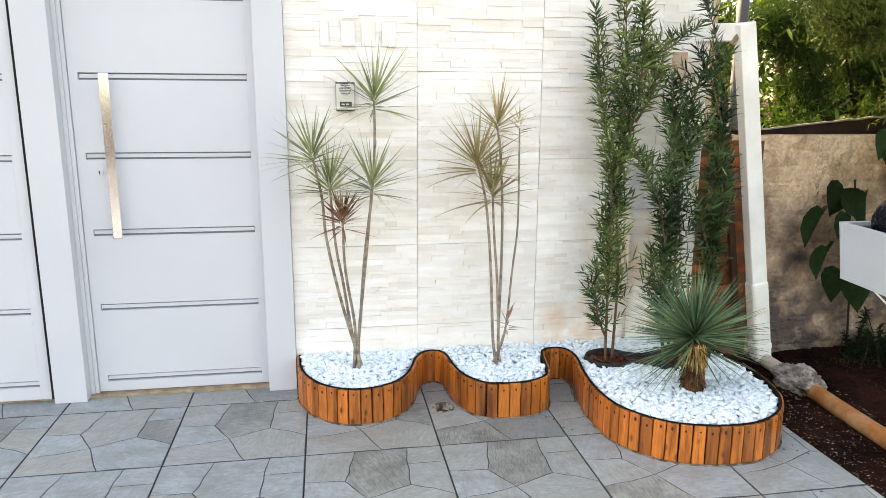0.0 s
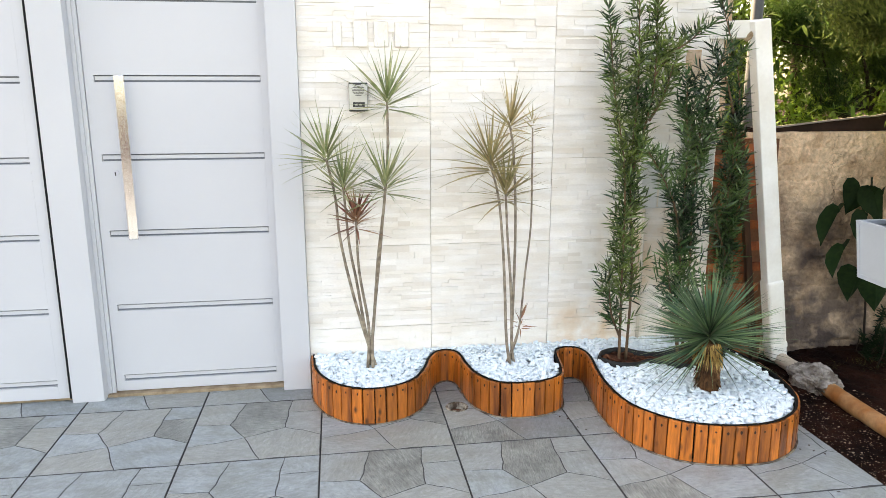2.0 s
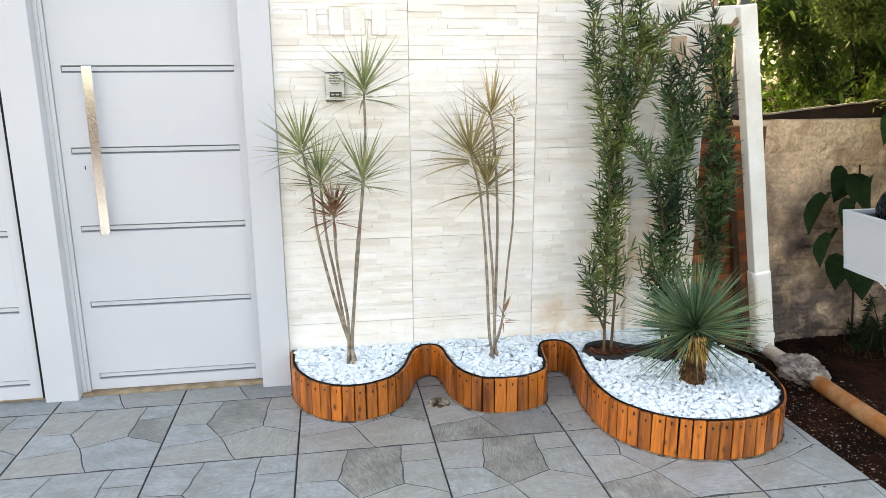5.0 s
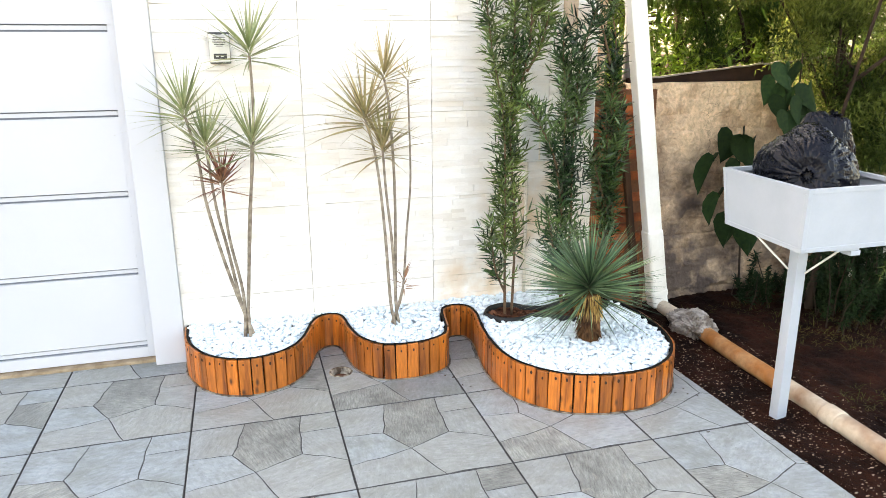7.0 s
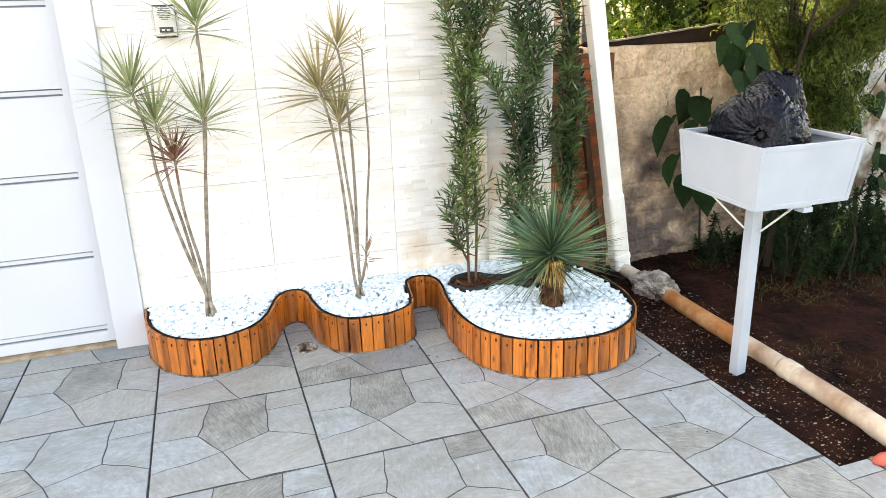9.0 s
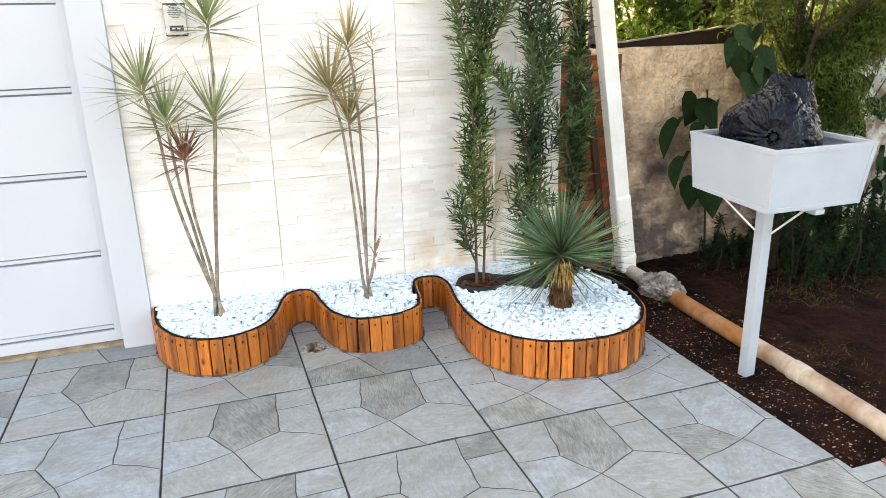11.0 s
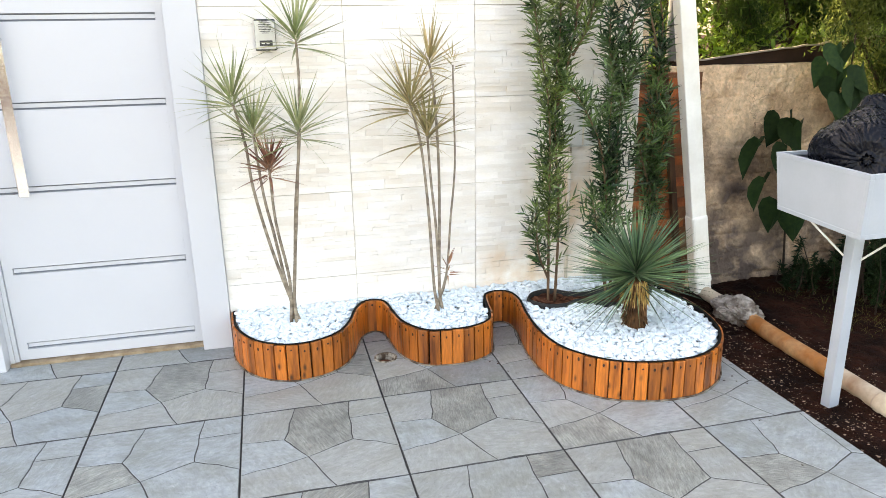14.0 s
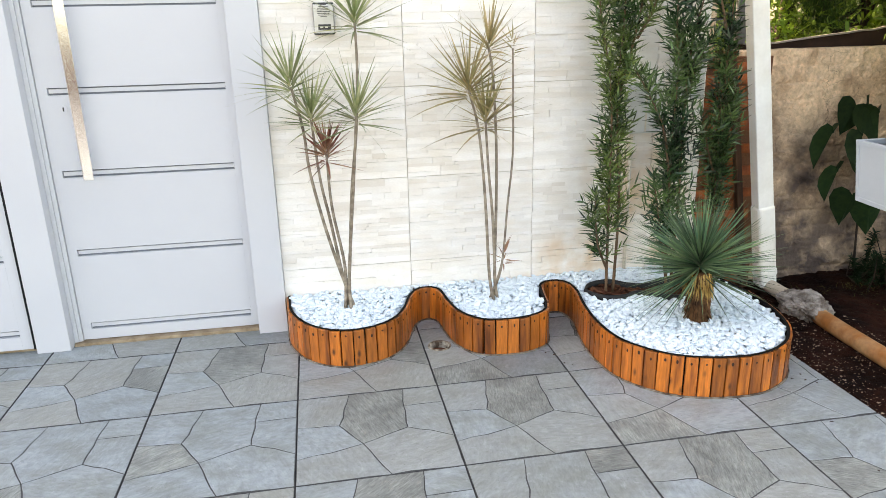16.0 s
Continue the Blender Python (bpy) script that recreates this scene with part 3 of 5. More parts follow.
def floor_tiles():
    pick = random.Random(4)
    for i in range(-6, 7):
        for j in range(-9, 2):
            x, y = TILE * i + 0.3, TILE * j + 0.3
            if y - 0.3 > 0.75 or x + 0.3 < -3.3:
                continue
            dark = DARK.get((i, j), pick.choice((1, 1, 3, 2, 4, 5)))
            cuts = []
            if y + 0.3 > 0.75:
                cuts.append((Vector((x, 0.780, 0)), Vector((0, 1, 0))))
            if x + 0.3 > FLOOR_X1 and y + 0.3 > BED_Y0:
                if y - 0.3 < BED_Y0 and x - 0.3 >= FLOOR_X1 - 0.5:
                    lower = x - 0.3 >= FLOOR_X1
                    if not lower:
                        lay_tile(x, y, dark, [(Vector((FLOOR_X1, 0, 0)), Vector((1, 0, 0))), (Vector((0, BED_Y0, 0)), Vector((0, -1, 0)))])
                    cuts.append((Vector((0, BED_Y0, 0)), Vector((0, 1, 0))))
                elif x - 0.3 < FLOOR_X1:
                    cuts.append((Vector((FLOOR_X1, 0, 0)), Vector((1, 0, 0))))
                else:
                    continue
            lay_tile(x, y, dark, cuts)


def lay_tile(x, y, dark, cuts):
    m = Matrix.Translation((x, y, 0))
    if abs(x - 0.9) < 0.01 and abs(y - 0.3) < 0.01:
        me = tile_mesh(dark, hole=(DRAIN[0] - x, DRAIN[1] - y, 0.050))
    elif cuts:
        back = m.inverted()
        me = tile_mesh(dark, cut=[(back @ co, back.to_3x3() @ no) for co, no in cuts])
    else:
        me = whole_tiles[dark]
    ob = new("floor_tile", me)
    ob.parent = floor
    ob.matrix_basis = m


# ---- tiled garden wall ----
WALL_Y, WALL_X0, WALL_X1, WALL_TOP = 0.785, -0.055, 2.20, 3.3
PANEL_W, PANEL_H, ROW0, COL0 = 0.66, 0.4507, 0.317, -0.060
wall = tagged(part("wall_garden", box(WALL_X0, WALL_X1, WALL_Y + 0.004, WALL_Y + 0.20, -0.1, WALL_TOP), M["joint"]), "cream split-stone clad wall behind the planter", "wall", kind="structure")


def panel_mesh(seed, x0, x1, z0, z1):
    """One stone-look panel: rows of thin ledge strips, each a little proud of the next."""
    pick = random.Random(seed)
    verts, faces = [], []
    z = z0 + 0.0005
    while z < z1 - 0.004:
        h = min(pick.choice((0.016, 0.022, 0.028, 0.034)), z1 - 0.0005 - z)
        if z1 - z - h < 0.012:
            h = z1 - 0.0005 - z
        x = x0 + 0.0005
        while x < x1 - 0.004:
            w = min(pick.uniform(0.05, 0.20), x1 - 0.0005 - x)
            if x1 - x - w < 0.04:
                w = x1 - 0.0005 - x
            d = 0.0035 + pick.choice((0, 0, 0.0008, 0.0020, 0.0050, 0.0075))
            tilt = pick.uniform(-0.0012, 0.0012)
            n = len(verts)
            e = 0.0003
            verts += [(x, 0.002, z), (x + w, 0.002, z), (x + w, 0.002, z + h), (x, 0.002, z + h),
                      (x + e, -d + tilt, z + e), (x + w - e, -d - tilt, z + e), (x + w - e, -d - tilt, z + h - e * 0.6), (x + e, -d + tilt, z + h - e * 0.6)]
            faces += [(n, n + 1, n + 5, n + 4), (n + 1, n + 2, n + 6, n + 5), (n + 2, n + 3, n + 7, n + 6), (n + 3, n, n + 4, n + 7), (n + 4, n + 5, n + 6, n + 7)]
            x += w
        z += h
    me = bpy.data.meshes.new("wall_panel")
    me.from_pydata(verts, [], faces)
    me.materials.append(M["clad"])
    return me


def wall_panels():
    full = [panel_mesh(s, 0, PANEL_W - 0.0014, 0, PANEL_H - 0.0014) for s in range(5)]
    pick = random.Random(2)
    for i in range(4):
        for j in range(-1, 7):
            x, z = COL0 + i * PANEL_W, ROW0 + j * PANEL_H
            x1, z1 = min(x + PANEL_W, WALL_X1), min(z + PANEL_H, WALL_TOP)
            if x1 - x < 0.05 or z1 - z < 0.05:
                continue
            whole = x1 - x > PANEL_W - 0.001 and z1 - z > PANEL_H - 0.001
            me = full[pick.randrange(5)] if whole else panel_mesh(50 + i * 9 + j, 0, x1 - x - 0.0014, 0, z1 - z - 0.0014)
            ob = new("wall_panel", me)
            ob.parent = wall
            ob.location = (x + 0.0007, WALL_Y, z + 0.0007)


# ---- gate, columns and house front ----
COL_Y, LEAF_Y = 0.735, 0.820


def upright(name, x0, x1, y0, y1, z1=3.3, label="white painted steel gate column"):
    return tagged(part(name, box(x0, x1, y0, y1, 0.0, z1, 0.003), M["paint"]), label, "column", kind="structure")


upright("column_east", -0.205, -0.060, COL_Y, 0.98)
upright("column_west", -1.272, -1.116, COL_Y, 0.98)
tagged(part("wall_lintel", box(-3.4, -0.06, 0.80, 0.98, 2.42, 3.3), M["paint"]), "white painted wall over the gates", "wall", kind="structure")
# unseen block; height and depth set where its shadow should end
tagged(part("wall_house", box(-8.0, 1.9, 0.99, 1.88, -0.1, 5.0), M["paint"]), "unseen plain block added behind the gates to shade the paving", "wall", kind="structure")
tagged(part("wall_inner", box(-3.4, -0.06, 0.872, 0.985, 0.0, 2.42), M["paint"]), "painted wall close behind the gates", "wall", kind="structure")
tagged(part("threshold", box(-1.114, -0.207, 0.781, 0.97, -0.005, 0.014, 0.003), M["threshold"]), "stained beige stone threshold under the gate", "threshold", kind="structure")
tagged(part("threshold_garage", box(-3.4, -1.274, 0.781, 0.97, -0.005, 0.012, 0.003), M["threshold"]), "stained beige stone threshold under the garage gate", "threshold", kind="structure")


def gate_leaf(name, x0, x1, slots, slot_x0, slot_x1, y, label, top=2.40, foot=0.018):
    """A sheet-steel leaf: frame, and wide panels that leave narrow shadow grooves between them."""
    leaf = thing(name, ((x0 + x1) / 2, y, 0.03), label, "gate")
    # dark sheet: the shade inside the grooves is put into its colour
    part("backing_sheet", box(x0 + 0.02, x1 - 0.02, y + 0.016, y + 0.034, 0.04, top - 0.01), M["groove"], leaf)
    bm = box(x0, slot_x0 - 0.002, y, y + 0.045, foot, top, 0.002)
    part("stile", bm, M["paint"], leaf)
    part("stile", box(slot_x1 + 0.002, x1, y, y + 0.045, foot, top, 0.002), M["paint"], leaf)
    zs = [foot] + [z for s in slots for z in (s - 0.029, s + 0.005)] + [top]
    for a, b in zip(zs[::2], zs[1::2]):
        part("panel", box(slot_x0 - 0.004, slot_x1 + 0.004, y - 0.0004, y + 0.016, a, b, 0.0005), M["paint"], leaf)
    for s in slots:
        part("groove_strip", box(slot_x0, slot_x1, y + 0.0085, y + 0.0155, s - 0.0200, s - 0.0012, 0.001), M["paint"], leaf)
    return leaf


SLOTS = [0.102, 0.488, 0.878, 1.261, 1.643, 2.020]
GARAGE_SLOTS = [0.114, 0.497, 0.877, 1.256, 1.634, 2.012]
gate = gate_leaf("entrance_gate", -1.076, -0.207, SLOTS, -1.031, -0.250, LEAF_Y, "closed white sheet-steel entrance gate with horizontal grooves")
garage = gate_leaf("garage_gate", -3.35, -1.287, GARAGE_SLOTS, -3.28, -1.347, 0.763, "closed white sheet-steel garage gate with horizontal grooves")
tagged(part("trim_seal", box(-1.287, -1.2725, 0.748, 0.80, 0.02, 2.42), M["rubber"]), "black rubber seal between gate and column", "seal", kind="structure")
for x0, x1, y in ((-1.1155, -1.096, 0.800), (-1.0955, -1.078, 0.808)):
    tagged(part("trim_jamb", box(x0, x1, y, 0.868, 0.014, 2.42, 0.002), M["paint"]), "white steel jamb profile", "jamb", kind="structure")


def pull_handle():
    h = part("pull_handle", box(-0.925, -0.880, 0.757, 0.763, 0.845, 1.645, 0.002), M["chrome"], gate, "polished steel bar pull handle")
    for z in (0.95, 1.54):
        part("standoff", tube([(-0.902, 0.763, z), (-0.902, 0.822, z)], 0.009, 12), M["chrome"], h)


pull_handle()
lock = part("lock_cylinder", tube([(-0.975, 0.821, 1.170), (-0.975, 0.813, 1.170)], 0.018, 18), M["paint"], gate, "round lock cover")
part("keyhole", box(-0.978, -0.972, 0.8115, 0.815, 1.160, 1.178), M["darkplastic"], lock)


# ---- low planter of upright boards ----
RIM = 0.178
OUTLINE = [(-0.040, 0.775), (-0.022, 0.56), (0.05, 0.395), (0.145, 0.305), (0.25, 0.273), (0.36, 0.295), (0.455, 0.365), (0.518, 0.48), (0.567, 0.635), (0.62, 0.725),
           (0.685, 0.742), (0.735, 0.69), (0.752, 0.53), (0.778, 0.39), (0.85, 0.275), (0.94, 0.24), (1.07, 0.243), (1.175, 0.297), (1.217, 0.39), (1.243, 0.54), (1.272, 0.645),
           (1.335, 0.685), (1.41, 0.655), (1.428, 0.53), (1.395, 0.33), (1.378, 0.13), (1.396, -0.06), (1.465, -0.192), (1.56, -0.283), (1.675, -0.332), (1.80, -0.352),
           (1.935, -0.340), (2.06, -0.275), (2.145, -0.185), (2.205, -0.07), (2.245, 0.10), (2.25, 0.31), (2.21, 0.55), (2.12, 0.775)]
line = spline(OUTLINE, 8)
run = np.concatenate([[0], np.cumsum(np.linalg.norm(np.diff(line, axis=0), axis=1))])


def along(s):
    """Place and direction at a distance along the planter's outline."""
    p = np.array([np.interp(s, run, line[:, k]) for k in (0, 1)])
    q = np.array([np.interp(s + 0.004, run, line[:, k]) for k in (0, 1)]) - np.array([np.interp(s - 0.004, run, line[:, k]) for k in (0, 1)])
    return p, q / (np.linalg.norm(q) + 1e-9)


def inside(x, y, margin=0.0):
    """Whether a point lies inside the outline, and how far from it."""
    a, b = line, np.roll(line, -1, 0)
    cross = ((a[:, 1] > y) != (b[:, 1] > y)) & (x < (b[:, 0] - a[:, 0]) * (y - a[:, 1]) / (b[:, 1] - a[:, 1] + 1e-12) + a[:, 0])
    return cross.sum() % 2 == 1 and np.min(np.hypot(line[:, 0] - x, line[:, 1] - y)) > margin


def planter():
    box_thing = thing("planter", (1.0, 0.3, 0.0), "low curved planter edged with varnished orange wooden boards", "planter")
    pitch = 0.0535
    count = int(run[-1] / pitch)
    bm = bmesh.new()
    rows = []
    for s in np.linspace(0.0, run[-1], 260):
        p, d = along(s)
        n = np.array((-d[1], d[0]))
        rows.append([bm.verts.new((*(p + n * a), z)) for a, z in ((0.0045, 0.01), (0.0045, RIM + 0.0034), (-0.0070, RIM + 0.0034), (-0.0070, RIM + 0.0010), (0.0025, RIM + 0.0010), (0.0025, 0.01))])
    for a, b in zip(rows, rows[1:]):
        for k in range(6):
            bm.faces.new((a[k], b[k], b[(k + 1) % 6], a[(k + 1) % 6]))
    part("edging_strip", bm, M["liner"], box_thing, "black plastic edging capping the boards")
    foot = []
    for s in np.linspace(0.0, run[-1], 200):
        p, d = along(s)
        wander = 0.0035 * noise.noise((s * 9, 0, 2)) + 0.002 * noise.noise((s * 40, 0, 5))
        foot.append((*(p - np.array((-d[1], d[0])) * (0.0195 + wander)), 0.0015))
    part("mortar_bead", tube(foot, [0.0050 + 0.0022 * noise.noise((k * 0.9, 3, 1)) for k in range(len(foot))], 6), M["bead"], box_thing, "uneven grey-brown mortar bead along the foot", smooth=True)
    shapes, pick = [], random.Random(8)
    for k in range(6):
        b = box(-0.0252, 0.0252, -0.009, 0.009, 0.0, RIM + 0.0008 * k - 0.004, 0.0022)
        for v in b.verts:
            v.co.x += 0.0012 * math.sin(v.co.z * 30 + k * 2) * (1 if v.co.x > 0 else -1) - 0.0008
        me = bpy.data.meshes.new("board")
        b.to_mesh(me)
        b.free()
        me.materials.append(M["board"])
        shapes.append(me)
    nail = bpy.data.meshes.new("nail")
    b = tube([(0, -0.0086, 0), (0, -0.0100, 0)], 0.0060, 8)
    b.to_mesh(nail)
    b.free()
    nail.materials.append(M["nail"])
    for k in range(count):
        p, d = along((k + 0.5) * run[-1] / count)
        n = np.array((-d[1], d[0]))
        ob = new("board", shapes[pick.randrange(6)])
        ob.matrix_world = Matrix.Translation((*(p - n * 0.007), 0.001)) @ Matrix.Rotation(math.atan2(d[1], d[0]) + radians(pick.uniform(-1.5, 1.5)), 4, "Z") @ Matrix.Rotation(radians(pick.uniform(-0.5, 0.5)), 4, "Y")
        under(ob, box_thing)
        spot = new("nail", nail)
        spot.parent = ob
        spot.location = (pick.uniform(-0.006, 0.006), 0, RIM - 0.030 + pick.uniform(-0.007, 0.007))
        spot.scale = (pick.uniform(0.55, 1.0), 1, pick.uniform(0.7, 1.6))
    return box_thing


planter()


def fill():
    """The earth in the planter, under the pebbles."""
    bm = bmesh.new()
    ring = [along(s)[0] + 0.012 * np.array((-along(s)[1][1], along(s)[1][0])) for s in np.linspace(0, run[-1], 150)]
    top = [bm.verts.new((*p, 0.145)) for p in ring]
    face = bm.faces.new(top)
    low = bmesh.ops.extrude_face_region(bm, geom=[face])
    for v in low["geom"]:
        if isinstance(v, bmesh.types.BMVert):
            v.co.z = 0.002
    bmesh.ops.recalc_face_normals(bm, faces=bm.faces)
    bmesh.ops.triangulate(bm, faces=bm.faces[:])
    return tagged(part("planter_bed", bm, M["underlay"]), "white grit filling the planter beneath the pebbles", "grit", kind="structure")


fill()
POTS = [(1.588, 0.487, 0.118), (1.900, 0.415, 0.125), (2.135, 0.555, 0.10)]
BED = [(1.462, 0.49), (1.52, 0.398), (1.62, 0.378), (1.71, 0.415), (1.79, 0.362), (1.91, 0.305), (2.03, 0.345), (2.13, 0.44), (2.21, 0.53), (2.18, 0.63), (2.08, 0.65), (1.95, 0.56), (1.80, 0.50), (1.71, 0.53), (1.63, 0.60), (1.52, 0.575)]
bed_line = spline(BED + [BED[0]], 8)[:-1]


def in_bed(x, y, margin=0.0):
    a, b = bed_line, np.roll(bed_line, -1, 0)
    cross = ((a[:, 1] > y) != (b[:, 1] > y)) & (x < (b[:, 0] - a[:, 0]) * (y - a[:, 1]) / (b[:, 1] - a[:, 1] + 1e-12) + a[:, 0])
    near = np.min(np.hypot(a[:, 0] - x, a[:, 1] - y))
    return near < margin or cross.sum() % 2 == 1



def pebbles():
    pick = np.random.default_rng(5)
    b = bmesh.new()
    bmesh.ops.create_icosphere(b, subdivisions=1, radius=1)
    bv = np.array([v.co for v in b.verts])
    bf = np.array([[v.index for v in f.verts] for f in b.faces])
    b.free()
    spots = []
    for layer, (z, step) in enumerate(((0.152, 0.0235), (0.163, 0.0225), (0.171, 0.030))):
        for x in np.arange(-0.05, 2.3, step):
            for y in np.arange(-0.36, 0.78, step):
                px, py = x + pick.uniform(-0.013, 0.013), y + pick.uniform(-0.013, 0.013)
                if not inside(px, py, 0.017) or in_bed(px, py, 0.014):
                    continue
                spots.append((px, py, z + pick.uniform(-0.004, 0.005) + 0.010 * max(0, (py - 0.55) / 0.25)))
    sets = []
    for p in spots:
        s = pick.uniform(0.0105, 0.0185) * np.array((1.25, 0.95, 0.58)) * pick.uniform(0.85, 1.15, 3)
        lump = bv * (1 + 0.13 * pick.normal(size=(len(bv), 1)).clip(-1.3, 1.3))
        e = np.array(Euler((pick.uniform(-0.5, 0.5), pick.uniform(-0.5, 0.5), pick.uniform(0, 6.28))).to_matrix())
        sets.append((lump * s @ e.T + p, bf))
    v, f = joined(sets)
    return tagged(raw("pebbles", v, f, M["pebble"]), "bright white marble pebbles filling the planter", "pebbles", kind="stuff")


pebbles()

# drain in the paving
drain = thing("floor_drain", (0.678, 0.39, 0.0), "small round floor drain set in the paving", "drain")
def rings_mesh(profile, closed=True, sides=30):
    b = bmesh.new()
    rows = [[b.verts.new((0.678 + r * math.cos(a), 0.39 + r * math.sin(a), h)) for a in np.linspace(0, 2 * math.pi, sides, endpoint=False)] for r, h in profile]
    for p, q in zip(rows, rows[1:]):
        for k in range(sides):
            b.faces.new((p[k], p[(k + 1) % sides], q[(k + 1) % sides], q[k]))
    if closed:
        b.faces.new(rows[-1])
    bmesh.ops.recalc_face_normals(b, faces=b.faces)
    return b


part("ring", rings_mesh(((0.0585, 0.0004), (0.0570, 0.0030), (0.0500, 0.0034), (0.0478, 0.0010), (0.0470, -0.0420)), False), M["drainpale"], drain, "pale stained plastic rim and throat", smooth=True)
part("silt", rings_mesh(((0.0470, -0.0330), (0.030, -0.0300), (0.006, -0.0310))), M["barkchip"], drain, "brown silt in the throat", smooth=True)


# ---- plants in the planter ----
def rosette(centre, count, reach, spread, rng, aim=(0, 0, 1), low=-0.35):
    """Blade directions of one leaf head: dense upwards, thinner and drooping below."""
    a = np.arange(count) * 2.39996 + rng.uniform(0, 6)
    up = np.linspace(0.97, low, count) + rng.normal(size=count) * 0.06
    up = np.clip(up, -0.8, 0.985)
    flat = np.sqrt(1 - up**2)
    way = np.stack([flat * np.cos(a), flat * np.sin(a), up], 1) + np.asarray(aim) * 0.12
    base = np.asarray(centre) + way * 0.012 + np.array((0, 0, 1)) * (np.linspace(0.03, -0.04, count))[:, None]
    return blades(base, way, reach * rng.uniform(0.75, 1.1, count), spread * rng.uniform(0.8, 1.2, count), rng.uniform(0.02, 0.22, count) * (1.1 - up), 4, rng=rng)


def cane_plant(name, base, heads, label, seed):
    """A dragon tree: bare canes, each with a head of narrow leaves. heads: tip, bends, leaf count, reach, material."""
    plant = thing(name, base, label, "plant", "dragon trees in the planter")
    rng = np.random.default_rng(seed)
    for k, (tip, bend, count, reach, mat) in enumerate(heads):
        b = np.array(base) + (0.026 * math.cos(k * 2.4), 0.020 * math.sin(k * 2.4), -0.03)
        pts = spline([b, *[np.array(p) + rng.normal(size=3) * 0.003 for p in bend], tip], 5)
        r = np.linspace(0.0084, 0.0056, len(pts)) * (0.75 if reach < 0.14 else 1)
        part("cane", tube(pts, list(r), 8), M["cane"], plant, smooth=True)
        v, f = rosette(tip, int(count * 0.95), reach * 1.05, 0.0120 if reach > 0.14 else 0.0078, rng, low=-0.25)
        raw("leaf_head", v, f, M[mat], plant)


cane_plant("dragon_tree", (0.264, 0.575, 0.175), [
    ((0.065, 0.53, 1.255), ((0.212, 0.55, 0.40), (0.162, 0.54, 0.64), (0.123, 0.535, 0.88), (0.093, 0.53, 1.065)), 62, 0.260, "drac"),
    ((0.361, 0.53, 1.520), ((0.280, 0.56, 0.40), (0.305, 0.56, 0.75), (0.340, 0.55, 1.05), (0.358, 0.54, 1.306)), 64, 0.275, "drac"),
    ((0.340, 0.47, 1.120), ((0.268, 0.55, 0.334), (0.285, 0.53, 0.573), (0.313, 0.50, 0.834)), 62, 0.260, "drac"),
    ((0.142, 0.50, 1.110), ((0.239, 0.55, 0.336), (0.196, 0.53, 0.636), (0.163, 0.51, 0.839)), 58, 0.255, "drac"),
    ((0.198, 0.49, 0.955), ((0.246, 0.54, 0.40), (0.212, 0.51, 0.70)), 66, 0.170, "dracred"),
], "slender dragon tree with green spiky leaf heads in pebbles", 3)
cane_plant("dragon_tree", (0.985, 0.54, 0.175), [
    ((0.966, 0.54, 1.400), ((0.997, 0.54, 0.295), (1.001, 0.54, 0.662), (1.001, 0.54, 0.957), (0.988, 0.54, 1.25)), 50, 0.235, "dracdry"),
    ((1.080, 0.54, 1.392), ((1.030, 0.54, 0.324), (1.061, 0.54, 0.66), (1.083, 0.54, 0.897), (1.085, 0.54, 1.20)), 18, 0.100, "dracdry"),
    ((0.866, 0.52, 1.215), ((0.969, 0.54, 0.296), (0.949, 0.535, 0.604), (0.933, 0.53, 0.843), (0.905, 0.52, 1.05)), 76, 0.300, "dracdry"),
    ((0.945, 0.52, 1.065), ((0.990, 0.54, 0.30), (0.975, 0.53, 0.60), (0.955, 0.52, 0.85)), 68, 0.265, "dracdry"),
    ((1.035, 0.52, 0.395), ((1.012, 0.53, 0.28),), 22, 0.085, "dracred"),
], "slender dragon tree with tan and green spiky heads in pebbles", 9)


